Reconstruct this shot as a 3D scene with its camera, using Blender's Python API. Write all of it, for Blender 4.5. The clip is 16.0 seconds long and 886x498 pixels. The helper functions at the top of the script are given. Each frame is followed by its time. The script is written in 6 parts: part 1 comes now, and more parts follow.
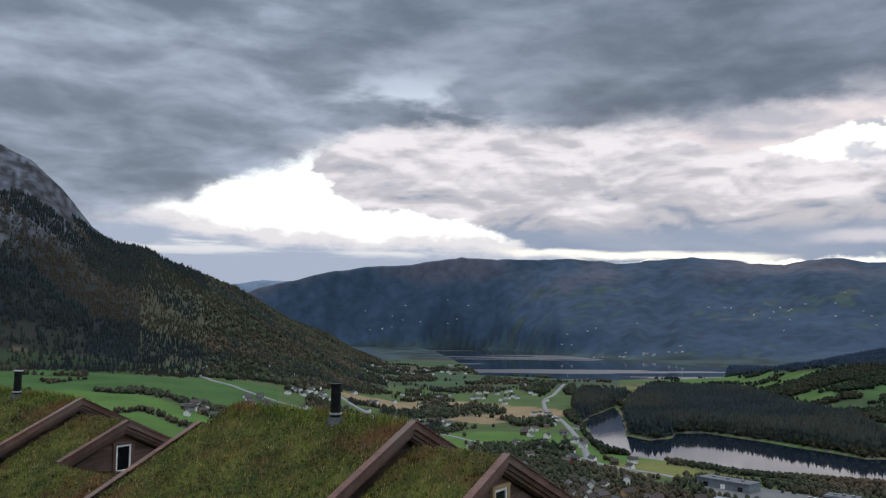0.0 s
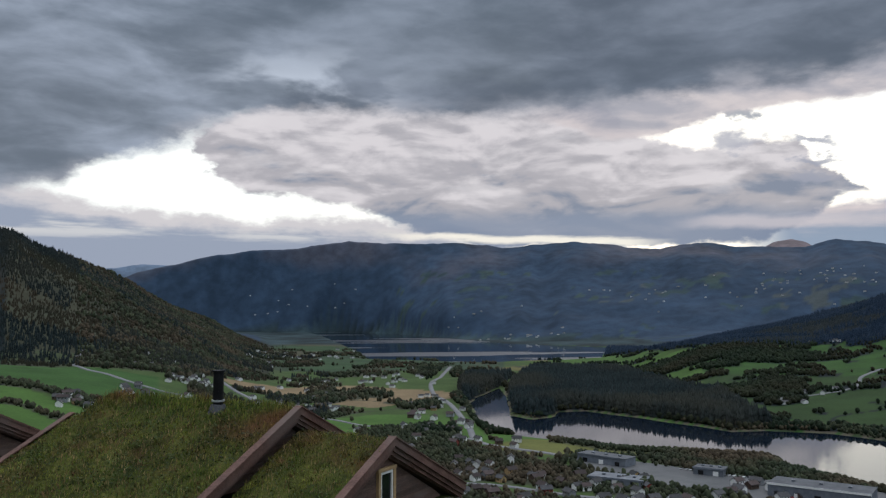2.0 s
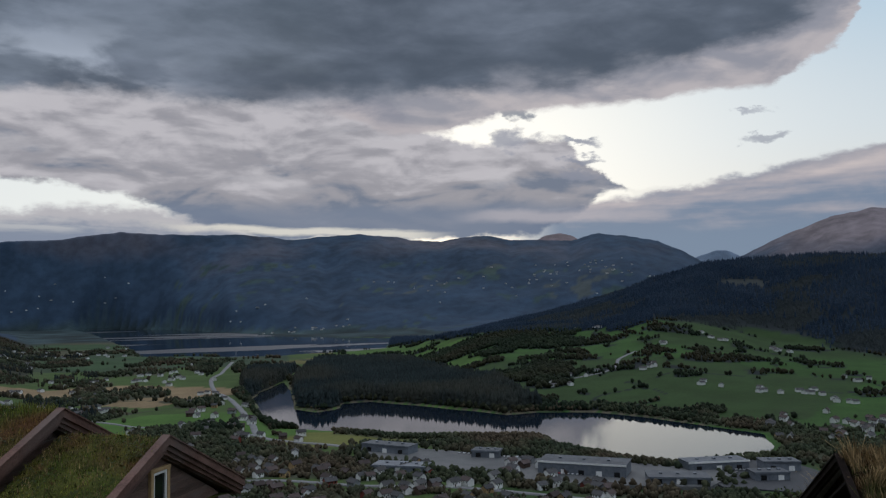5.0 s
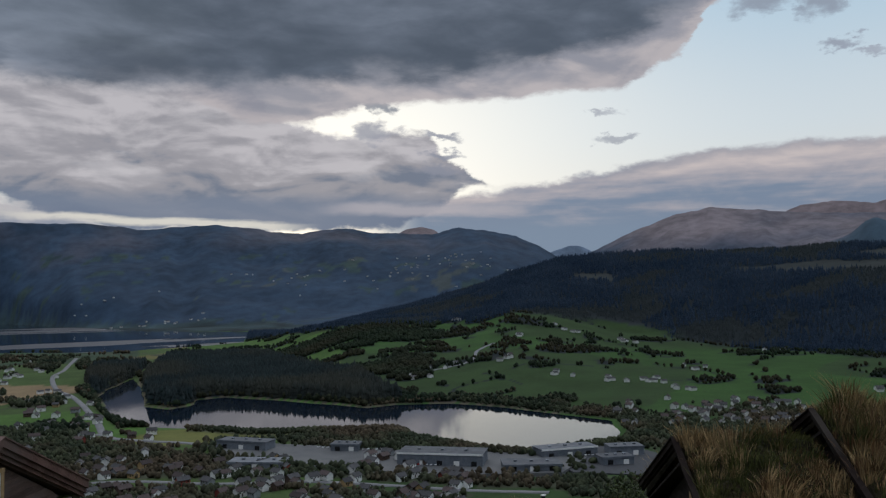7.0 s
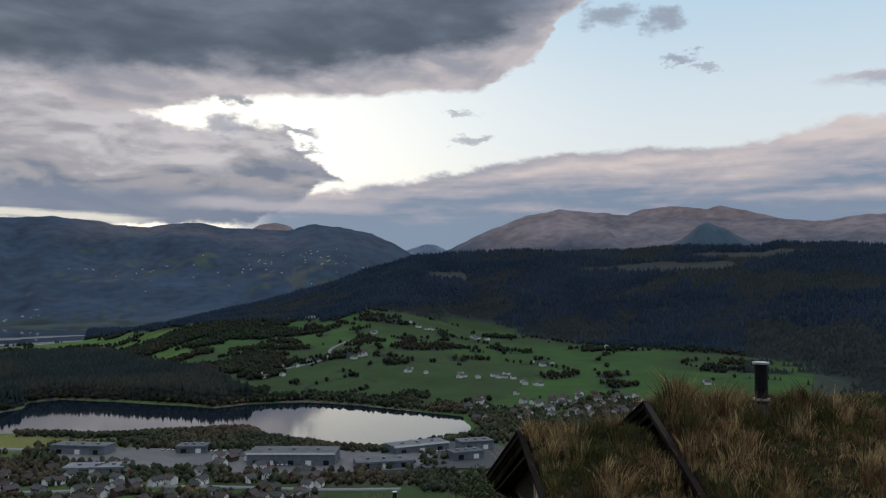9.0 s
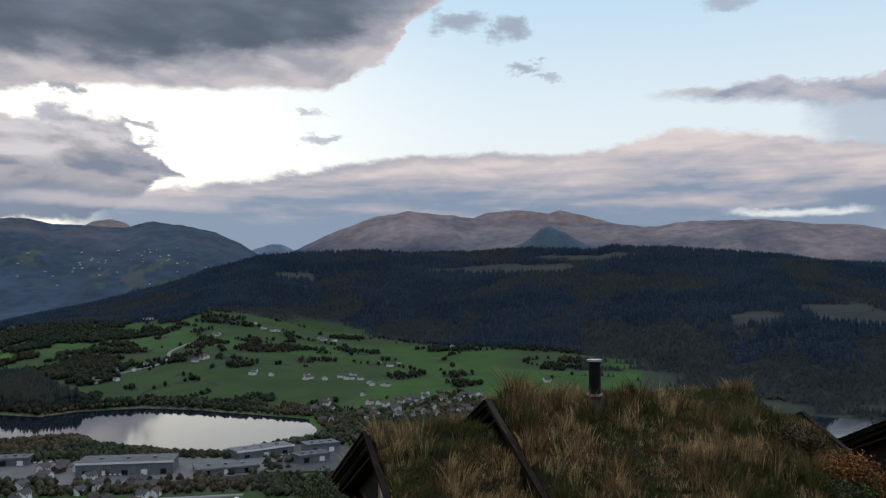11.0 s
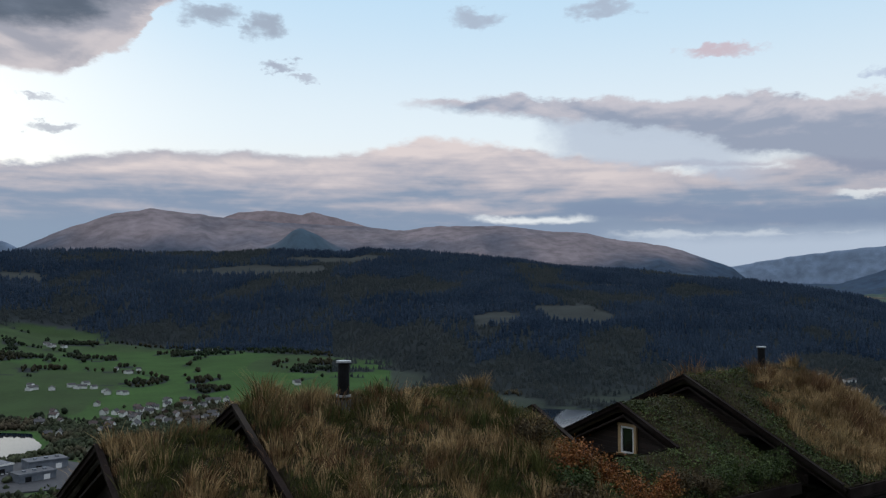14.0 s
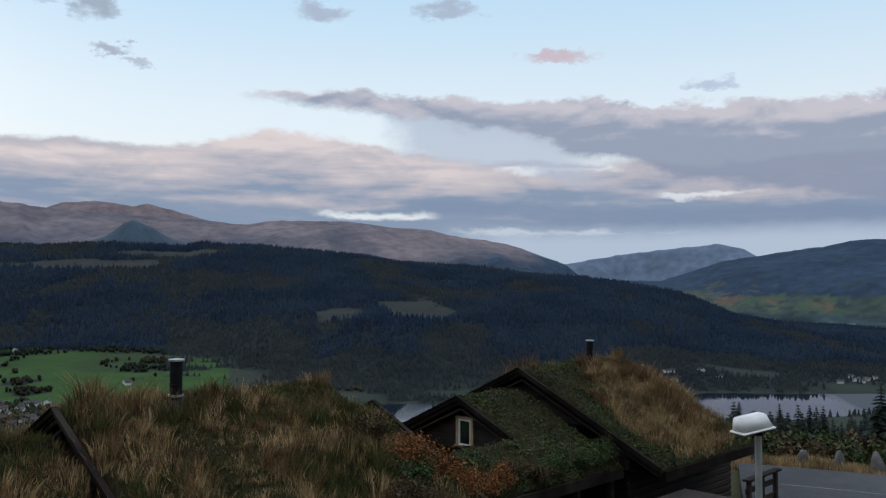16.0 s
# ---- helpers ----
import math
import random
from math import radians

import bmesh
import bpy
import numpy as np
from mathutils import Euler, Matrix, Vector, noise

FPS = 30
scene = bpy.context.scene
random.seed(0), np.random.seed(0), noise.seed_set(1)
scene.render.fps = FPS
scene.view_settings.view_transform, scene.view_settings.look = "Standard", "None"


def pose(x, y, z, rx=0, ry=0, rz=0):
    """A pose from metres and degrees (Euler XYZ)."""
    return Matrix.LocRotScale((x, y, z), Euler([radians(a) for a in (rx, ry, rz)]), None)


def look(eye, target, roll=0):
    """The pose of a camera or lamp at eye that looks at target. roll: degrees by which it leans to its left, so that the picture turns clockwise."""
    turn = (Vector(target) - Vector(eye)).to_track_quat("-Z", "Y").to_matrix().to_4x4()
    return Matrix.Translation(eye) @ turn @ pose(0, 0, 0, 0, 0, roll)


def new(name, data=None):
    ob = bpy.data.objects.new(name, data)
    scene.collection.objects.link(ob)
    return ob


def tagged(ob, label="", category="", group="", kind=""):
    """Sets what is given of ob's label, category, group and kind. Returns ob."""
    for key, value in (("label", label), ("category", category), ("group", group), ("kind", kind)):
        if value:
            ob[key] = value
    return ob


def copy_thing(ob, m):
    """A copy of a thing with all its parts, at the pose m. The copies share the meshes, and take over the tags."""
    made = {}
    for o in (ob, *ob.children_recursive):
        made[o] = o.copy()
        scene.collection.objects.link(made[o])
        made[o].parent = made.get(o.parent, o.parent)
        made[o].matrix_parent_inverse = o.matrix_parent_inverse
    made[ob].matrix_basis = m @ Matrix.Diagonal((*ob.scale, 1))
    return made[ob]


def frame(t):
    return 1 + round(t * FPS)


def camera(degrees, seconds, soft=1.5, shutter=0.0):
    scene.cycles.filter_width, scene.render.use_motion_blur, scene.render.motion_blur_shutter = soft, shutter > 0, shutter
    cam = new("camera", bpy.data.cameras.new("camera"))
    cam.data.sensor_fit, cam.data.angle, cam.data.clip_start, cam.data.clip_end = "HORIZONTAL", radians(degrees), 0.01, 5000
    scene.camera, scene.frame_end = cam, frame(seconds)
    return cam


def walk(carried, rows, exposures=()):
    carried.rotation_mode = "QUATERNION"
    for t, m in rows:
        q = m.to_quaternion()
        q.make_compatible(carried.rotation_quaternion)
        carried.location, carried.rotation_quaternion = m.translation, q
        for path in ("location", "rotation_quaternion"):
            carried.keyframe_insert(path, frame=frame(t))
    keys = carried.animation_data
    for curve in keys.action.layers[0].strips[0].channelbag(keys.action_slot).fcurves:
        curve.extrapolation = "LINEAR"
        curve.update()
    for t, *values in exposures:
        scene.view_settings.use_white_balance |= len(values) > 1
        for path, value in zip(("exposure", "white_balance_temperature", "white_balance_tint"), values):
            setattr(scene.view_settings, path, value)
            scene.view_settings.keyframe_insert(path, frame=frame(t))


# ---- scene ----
cam = camera(56.29, 16.0, soft=1.3)
# seconds, place in metres, yaw, pitch, roll
ROWS = [
    (0, 0.000, -0.000, 8.000, -0.021, 5.107, -0.542),
    (0.5, 0.004, -0.007, 8.001, -1.692, 4.995, -0.400),
    (1, 0.008, -0.012, 8.000, -3.741, 5.022, -0.249),
    (1.5, 0.016, -0.018, 8.000, -5.519, 4.921, -0.142),
    (2, 0.024, -0.026, 8.003, -7.758, 4.033, -0.056),
    (2.5, 0.032, -0.042, 8.003, -10.114, 3.635, -0.005),
    (3, 0.047, -0.068, 8.002, -12.102, 3.489, -0.026),
    (3.5, 0.058, -0.099, 8.004, -14.652, 3.507, 0.181),
    (4, 0.061, -0.131, 7.998, -17.607, 3.504, 0.484),
    (6.5, 0.075, -0.258, 7.980, -29.274, 3.054, 0.595),
    (7, 0.072, -0.266, 7.987, -32.079, 2.831, 0.596),
    (7.5, 0.069, -0.275, 7.988, -34.834, 2.677, 0.497),
    (8, 0.070, -0.289, 7.992, -36.940, 2.649, 0.453),
    (8.5, 0.069, -0.299, 7.990, -39.553, 2.597, 0.417),
    (9, 0.068, -0.308, 7.990, -42.050, 2.608, 0.150),
    (11.5, 0.057, -0.348, 7.986, -54.977, 2.711, -0.214),
    (12, 0.064, -0.350, 7.985, -57.462, 2.783, -0.531),
    (12.5, 0.073, -0.348, 7.980, -60.724, 2.759, -0.558),
    (13, 0.075, -0.349, 7.980, -64.095, 2.813, -0.339),
    (13.5, 0.081, -0.351, 7.981, -66.913, 2.826, -0.277),
    (14, 0.083, -0.351, 7.980, -69.557, 2.822, -0.145),
    (14.5, 0.083, -0.362, 7.979, -72.428, 2.819, 0.067),
    (15, 0.083, -0.374, 7.982, -74.804, 2.718, 0.057),
    (15.5, 0.079, -0.390, 7.982, -77.640, 2.643, 0.058),
    (16, 0.070, -0.407, 7.985, -80.348, 2.579, -0.299),
]
EXPOSURES = [(0.0, 0.44, 6000, 10), (1.5, 0.31, 6000, 10), (2.5, -0.14, 5950, 10), (3.5, -0.33, 5850, 10), (7.0, -0.36, 5900, 10), (9.0, -0.17, 5950, 10), (12.5, 0.04, 5950, 10), (16.0, 0.03, 5850, 10)]
walk(cam, [(t, pose(x, y, z, 90 + pitch, roll, yaw)) for t, x, y, z, yaw, pitch, roll in ROWS], EXPOSURES)

# ---------------------------------------------------------------- sky and light
EYE_Z = 8.0
LAKE_Z = -122.0
world = bpy.data.worlds.new("evening_sky")
scene.world = world
world.use_nodes = True
WT = world.node_tree
WT.nodes.clear()


class Nodes:
    """Small helper that wires up math nodes in one tree."""

    def __init__(self, tree):
        self.tree = tree

    def put(self, sock, value):
        if isinstance(value, bpy.types.NodeSocket):
            self.tree.links.new(value, sock)
        else:
            sock.default_value = value

    def m(self, op, a, b=0.0, c=None, clamp=False):
        n = self.tree.nodes.new("ShaderNodeMath")
        n.operation, n.use_clamp = op, clamp
        self.put(n.inputs[0], a)
        self.put(n.inputs[1], b)
        if c is not None:
            self.put(n.inputs[2], c)
        return n.outputs[0]

    def add(self, a, b):
        return self.m("ADD", a, b)

    def sub(self, a, b):
        return self.m("SUBTRACT", a, b)

    def mul(self, a, b):
        return self.m("MULTIPLY", a, b)

    def step(self, v, lo, hi, kind="SMOOTHSTEP"):
        n = self.tree.nodes.new("ShaderNodeMapRange")
        n.interpolation_type = kind
        for i, x in enumerate((v, lo, hi, 0.0, 1.0)):
            self.put(n.inputs[i], x)
        return n.outputs[0]

    def line(self, v, points):
        """Piecewise linear curve through points, flat outside them."""
        out = points[0][1]
        for (x0, y0), (x1, y1) in zip(points, points[1:]):
            seg = self.step(v, x0, x1, "LINEAR")
            out = self.m("MULTIPLY_ADD", seg, y1 - y0, out)
        return out

    def vec(self, x, y, z=0.0):
        n = self.tree.nodes.new("ShaderNodeCombineXYZ")
        for i, v in enumerate((x, y, z)):
            self.put(n.inputs[i], v)
        return n.outputs[0]

    def noise(self, vec, scale, detail=4.0, rough=0.55, distort=0.0):
        n = self.tree.nodes.new("ShaderNodeTexNoise")
        self.put(n.inputs["Vector"], vec)
        n.inputs["Scale"].default_value = scale
        n.inputs["Detail"].default_value = detail
        n.inputs["Roughness"].default_value = rough
        n.inputs["Distortion"].default_value = distort
        return n.outputs[0]

    def mix(self, f, a, b, kind="MIX"):
        n = self.tree.nodes.new("ShaderNodeMix")
        n.data_type, n.blend_type = "RGBA", kind
        self.put(n.inputs[0], f)
        for i, v in ((6, a), (7, b)):
            self.put(n.inputs[i], v if isinstance(v, bpy.types.NodeSocket) else (*v, 1.0))
        return n.outputs[2]


def build_sky():
    k = Nodes(WT)
    coord = WT.nodes.new("ShaderNodeTexCoord")
    sep = WT.nodes.new("ShaderNodeSeparateXYZ")
    WT.links.new(coord.outputs["Generated"], sep.inputs[0])
    x, y, z = sep.outputs
    deg = 180 / math.pi
    az0 = k.mul(k.m("ARCTAN2", x, y), deg)
    el0 = k.mul(k.m("ARCSINE", z), deg)
    zz = k.add(k.m("MAXIMUM", z, 0.0), 0.09)
    flat = k.vec(k.m("DIVIDE", x, zz), k.m("DIVIDE", y, zz), 0.0)
    ua = k.mul(az0, 0.1)
    # ragged edges: the outline coordinates are stirred by noise at two sizes
    w1 = k.sub(k.noise(k.vec(ua, k.mul(el0, 0.20), 3.7), 1.3, 6, 0.62), 0.5)
    w2 = k.sub(k.noise(k.vec(ua, k.mul(el0, 0.20), 9.1), 1.5, 7, 0.62), 0.5)
    w3 = k.sub(k.noise(k.vec(ua, k.mul(el0, 0.16), 3.7), 6.0, 5, 0.62), 0.5)
    w4 = k.sub(k.noise(k.vec(ua, k.mul(el0, 0.20), 6.3), 6.0, 5, 0.6), 0.5)
    az = k.add(k.m("MULTIPLY_ADD", w1, 5.0, az0), k.mul(w3, 2.4))
    el = k.add(k.m("MULTIPLY_ADD", w2, 2.4, el0), k.mul(w4, 1.3))
    big = k.noise(flat, 0.55, 5, 0.45, 0.4)
    roll = k.noise(flat, 1.1, 4, 0.42, 0.5)
    # billows and their shaded undersides: the same noise taken a little higher up
    bill = k.noise(k.vec(ua, k.mul(el0, 0.26), 1.0), 1.7, 6, 0.50, 0.3)
    bill_up = k.noise(k.vec(k.add(ua, 0.02), k.mul(k.add(el0, 0.55), 0.26), 1.0), 1.7, 6, 0.50, 0.3)
    relief = k.mul(k.sub(bill, bill_up), 1.8)
    fine = k.noise(k.vec(ua, k.mul(el0, 0.30), 0.0), 1.35, 6, 0.55, 0.25)
    wisp = k.noise(k.vec(k.mul(az0, 0.05), k.mul(el0, 0.45), 5.0), 1.6, 6, 0.55)

    # clear evening sky: warm white low down, pale blue above
    clear = k.mix(k.step(el0, 5.0, 11.0), (0.86, 0.79, 0.68), (0.78, 0.81, 0.78))
    clear = k.mix(k.step(el0, 9.0, 22.0), clear, (0.52, 0.68, 0.77))
    bright = k.mul(k.step(az0, 58.0, 26.0), k.step(el0, 24.0, 11.0))
    clear = k.mix(bright, clear, (1.00, 0.97, 0.87))
    nishita = WT.nodes.new("ShaderNodeTexSky")
    nishita.sky_type, nishita.sun_disc = "NISHITA", False
    nishita.sun_elevation, nishita.sun_rotation = radians(12), radians(25)
    sky = k.mix(0.012, clear, nishita.outputs[0])

    # low cloud over the head of the valley: blue-grey under a pinkish white rim
    top = k.line(az, [(-26, 8.0), (-15, 7.0), (-9, 6.2), (-3, 6.0), (4, 6.1), (10, 5.6)])
    under = k.sub(top, el)
    c = k.mix(k.step(k.add(k.mul(k.sub(wisp, 0.5), 2.4), k.sub(under, 1.1)), -0.6, 0.7), (0.60, 0.55, 0.53), (0.27, 0.30, 0.37))
    streaks = k.mul(k.step(wisp, 0.55, 0.66), k.step(el0, 4.0, 4.8))
    c = k.mix(k.mul(streaks, 0.6), c, (0.74, 0.69, 0.62))
    sky = k.mix(k.mul(k.mul(k.step(under, -0.3, 0.5), k.step(az0, 14.0, 7.0)), 0.95), sky, c)

    # haze bank at the right horizon, pink above and blue below, with a lip of shaded cloud on top
    top = k.line(az, [(27, 5.6), (31.5, 6.5), (38.8, 7.2), (43, 8.2), (47, 8.8), (55, 9.4), (60, 9.1), (65, 9.8), (68, 10.5), (72, 10.0), (78, 9.3), (84, 8.7), (96, 8.4), (112, 8.6)])
    below = k.sub(top, k.add(el0, k.add(k.mul(w2, 1.3), k.mul(w4, 0.9))))
    body = k.mul(k.step(below, -0.12, 0.4), k.step(az0, 25.0, 31.0))
    tone = k.add(k.add(k.mul(k.sub(wisp, 0.5), 2.2), k.mul(relief, 0.8)), k.mul(k.sub(el0, 6.6), 0.20))
    c = k.mix(k.step(tone, -0.45, 0.30), (0.23, 0.285, 0.37), (0.50, 0.45, 0.455))
    c = k.mix(k.mul(k.step(tone, 0.10, 0.75), k.step(az0, 98.0, 74.0)), c, (0.74, 0.62, 0.56))
    lip = k.mul(k.mul(k.step(below, 1.1, 0.1), k.step(az0, 41.0, 46.0)), k.step(az0, 66.0, 58.0))
    c = k.mix(k.mul(lip, 0.75), c, (0.36, 0.355, 0.39))
    c = k.mix(k.mul(k.step(k.add(el0, k.mul(w2, 1.0)), 5.4, 3.4), k.step(az0, 72.0, 60.0)), c, (0.235, 0.30, 0.385))
    # bright slots and the blue streak between them
    for a0, a1, e0, wide, amount in ((72.5, 79.5, 4.85, 0.45, 0.95), (84.0, 92.0, 8.05, 0.40, 0.95), (95.0, 101.0, 6.2, 0.26, 0.75), (81.0, 97.0, 3.8, 0.40, 0.55)):
        off = k.m("ABSOLUTE", k.sub(k.add(el0, k.add(k.mul(w2, 1.3), k.mul(w4, 0.8))), e0))
        s = k.mul(k.step(k.add(off, k.mul(k.sub(fine, 0.5), 1.4)), wide, wide * 0.1), k.mul(k.step(az, a0 - 1, a0 + 1), k.step(az, a1 + 1, a1 - 1)))
        c = k.mix(k.mul(s, amount), c, (0.80, 0.79, 0.74))
    mid = k.line(az0, [(78, 5.7), (90, 5.0), (108, 4.6)])
    off = k.m("ABSOLUTE", k.sub(k.add(el0, k.add(k.mul(w2, 1.6), k.mul(w4, 0.5))), mid))
    s = k.mul(k.step(off, 0.85, 0.25), k.step(az0, 76.0, 80.0))
    c = k.mix(k.mul(s, 0.9), c, (0.20, 0.255, 0.35))
    low_pale = k.mul(k.step(k.add(el0, k.mul(w2, 1.5)), 4.6, 3.0), k.step(az0, 78.0, 86.0))
    c = k.mix(k.mul(low_pale, 0.8), c, (0.50, 0.55, 0.61))
    sky = k.mix(k.mul(body, 0.96), sky, c)

    # second bank above it, a streak that thickens to the right
    top = k.line(az, [(66, 12.9), (69, 13.0), (74.6, 13.6), (78, 13.0), (84, 12.8), (91, 12.9), (95, 12.0), (98, 12.3), (109, 12.0)])
    low = k.line(az, [(66, 12.8), (69, 12.5), (74.6, 11.7), (82, 10.8), (86, 10.2), (91, 8.9), (96, 7.5), (101, 6.6), (108, 5.4)])
    up_in, low_in = k.sub(top, el), k.sub(el, low)
    body = k.mul(k.mul(k.step(up_in, -0.1, 0.35), k.step(low_in, -0.5, 0.5)), k.step(az, 66.0, 68.5))
    c = k.mix(k.step(k.add(k.mul(relief, 1.4), k.add(k.mul(k.sub(wisp, 0.5), 1.0), k.mul(k.sub(1.3, up_in), 0.35))), -0.35, 0.5), (0.27, 0.295, 0.365), (0.57, 0.51, 0.51))
    sky = k.mix(k.mul(body, 0.90), sky, c)
    # thin blue-grey veil under it
    veil = k.mul(k.mul(k.step(low_in, 0.6, -0.4), k.step(k.sub(el, k.sub(low, 2.4)), -0.2, 0.6)), k.mul(k.step(az, 75.0, 79.0), k.step(az0, 93.0, 88.0)))
    sky = k.mix(k.mul(veil, 0.7), sky, (0.43, 0.47, 0.54))

    # middle cloud: pinkish white billows above a long blue-grey base, torn to the right
    top = k.line(az, [(-10, 10.6), (-8, 12.2), (-5, 13.4), (0, 15.6), (18, 15.6), (20.5, 12.2), (23, 11.2), (26, 10.5), (29, 11.0), (32, 10.4), (33.6, 8.8), (35, 7.2)])
    low = k.line(az, [(-10, 10.6), (-8.8, 9.7), (-6.6, 8.2), (-0.6, 7.2), (3.0, 6.5), (6.5, 5.5), (10, 4.3), (29.0, 4.3), (31.4, 5.8), (33.4, 7.2)])
    rise = k.sub(el, low)
    body = k.mul(k.step(k.sub(top, el), -0.2, 0.45), k.step(rise, -0.3, 0.3))
    lit = k.add(k.add(k.mul(relief, 1.5), k.mul(k.sub(bill, 0.5), 2.0)), k.add(k.mul(k.sub(wisp, 0.5), 1.2), k.mul(k.sub(el0, 8.2), 0.13)))
    c = k.mix(k.step(lit, -0.75, -0.05), (0.20, 0.225, 0.28), (0.40, 0.37, 0.375))
    c = k.mix(k.step(lit, -0.05, 0.75), c, (0.66, 0.60, 0.58))
    base = k.mul(k.step(k.add(el0, k.mul(w2, 1.6)), 7.0, 5.8), k.step(az0, 0.0, 5.0))
    c = k.mix(k.mul(base, 0.85), c, (0.215, 0.25, 0.32))
    lobe = k.mul(k.step(fine, 0.50, 0.66), k.step(el0, 6.6, 8.5))
    c = k.mix(k.mul(lobe, 0.55), c, (0.72, 0.66, 0.63))
    sky = k.mix(k.mul(body, 0.97), sky, c)
    # white-gold slot over the mountains
    off = k.m("ABSOLUTE", k.sub(k.add(el0, k.mul(w2, 0.9)), k.line(az0, [(0, 5.2), (8, 4.95), (22, 4.45)])))
    slot = k.mul(k.step(k.add(off, k.mul(k.sub(wisp, 0.5), 1.3)), 0.40, 0.05), k.mul(k.step(az0, 1.0, 8.0), k.step(az0, 24.0, 20.0)))
    sky = k.mix(k.mul(slot, 0.9), sky, (0.95, 0.86, 0.70))
    # pink strip of cloud between the slot and the clear gap
    off = k.m("ABSOLUTE", k.sub(k.add(el0, k.mul(w2, 1.2)), 5.6))
    s = k.mul(k.step(off, 0.55, 0.1), k.mul(k.step(az0, 22.0, 27.0), k.step(az0, 40.0, 33.0)))
    sky = k.mix(k.mul(s, 0.75), sky, (0.58, 0.52, 0.51))

    # a few lone torn puffs in the clear part
    for a0, e0, sa, se, tone in ((58.4, 14.95, 1.2, 0.33, (0.40, 0.42, 0.47)), (59.8, 14.2, 1.2, 0.25, (0.48, 0.50, 0.54)), (43.1, 11.8, 1.4, 0.25, (0.56, 0.56, 0.57)),
                                 (44.1, 10.15, 1.5, 0.32, (0.52, 0.52, 0.53)), (88.2, 15.55, 2.6, 0.42, (0.60, 0.47, 0.48)), (98.3, 13.4, 1.4, 0.4, (0.50, 0.54, 0.62)),
                                 (27.9, 12.6, 0.9, 0.6, (0.30, 0.31, 0.34)), (27.5, 10.8, 1.6, 0.7, (0.42, 0.41, 0.44)), (32.0, 10.5, 1.3, 0.32, (0.38, 0.38, 0.42)),
                                 (32.2, 9.3, 1.5, 0.36, (0.36, 0.36, 0.40)), (32.0, 8.2, 1.6, 0.5, (0.34, 0.34, 0.38)), (71.8, 18.4, 1.6, 0.7, (0.42, 0.46, 0.52)), (80.5, 18.8, 2.2, 0.6, (0.42, 0.46, 0.52)),
                                 (53.4, 18.0, 2.0, 0.7, (0.36, 0.39, 0.44)), (57.2, 17.6, 1.3, 0.9, (0.36, 0.39, 0.44))):
        da = k.m("DIVIDE", k.sub(k.m("MULTIPLY_ADD", w3, 4.5, az0), a0), sa)
        de = k.m("DIVIDE", k.sub(k.m("MULTIPLY_ADD", w4, 2.4, el0), e0), se)
        d = k.add(k.mul(da, da), k.mul(de, de))
        sky = k.mix(k.mul(k.step(d, 1.6, 0.0), 0.9), sky, tone)

    # dark overcast ceiling with a lit, pinkish fringe below its right part
    fringe = k.line(az, [(12, 13.4), (16, 12.2), (20, 11.3), (23, 11.4), (26, 12.6), (31, 12.9), (37, 12.9), (40, 13.4), (44, 13.3), (47, 14.8), (49, 15.8), (50.6, 18.0), (54, 19.6)])
    above = k.sub(k.add(el0, k.add(k.mul(w2, 1.2), k.mul(w4, 0.7))), fringe)
    body = k.mul(k.step(above, -0.15, 0.35), k.mul(k.step(az0, 12.0, 17.0), k.step(az0, 56.0, 52.0)))
    c = k.mix(k.step(k.add(k.mul(relief, 1.5), k.mul(k.sub(1.2, above), 0.35)), -0.4, 0.5), (0.36, 0.345, 0.37), (0.62, 0.54, 0.51))
    sky = k.mix(k.mul(body, 0.96), sky, c)
    edge = k.line(az, [(-30, 5.6), (-23.6, 6.3), (-17.4, 7.8), (-15, 9.2), (-9.7, 11.0), (-5.8, 12.6), (0, 13.2), (12, 13.2), (20, 13.6), (26, 14.4), (31, 14.3), (37.4, 15.0), (42.5, 16.0), (46.3, 16.9),
                       (50, 18.6), (55, 20.2), (76, 20.4), (86, 22.0), (98, 26.0)])
    over_edge = k.sub(k.add(el0, k.add(k.mul(w2, 2.2), k.mul(w4, 1.0))), edge)
    body = k.step(over_edge, -0.5, 0.75)
    dark = k.step(k.add(k.add(k.mul(big, 0.65), k.mul(roll, 0.35)), k.add(k.mul(k.sub(fine, 0.5), 0.45), k.mul(relief, 0.1))), 0.38, 0.72)
    c = k.mix(dark, (0.115, 0.137, 0.168), (0.37, 0.405, 0.47))
    c = k.mix(k.line(az0, [(-12, 0.0), (2, 0.40), (32, 0.42), (44, 0.28)]), c, (0.075, 0.092, 0.115))
    glow = k.mul(k.step(k.m("ABSOLUTE", k.sub(az0, -2.0)), 9.0, 2.0), k.step(el0, 18.5, 14.5))
    c = k.mix(k.mul(glow, k.step(bill, 0.42, 0.62)), c, (0.50, 0.53, 0.58))
    c = k.mix(k.mul(k.step(over_edge, 1.6, 0.2), k.mul(k.step(bill, 0.4, 0.6), 0.55)), c, (0.40, 0.39, 0.41))
    sky = k.mix(k.mul(body, 0.97), sky, c)

    # overhead, out of view, the overcast is set brighter to light the land
    over = k.step(el0, 24.0, 48.0)
    sky = k.mix(over, sky, k.mix(k.step(big, 0.3, 0.7), (0.85, 0.90, 0.98), (1.45, 1.48, 1.52)))
    back = WT.nodes.new("ShaderNodeBackground")
    WT.links.new(sky, back.inputs[0])
    back.inputs[1].default_value = 1.0
    out = WT.nodes.new("ShaderNodeOutputWorld")
    WT.links.new(back.outputs[0], out.inputs[0])


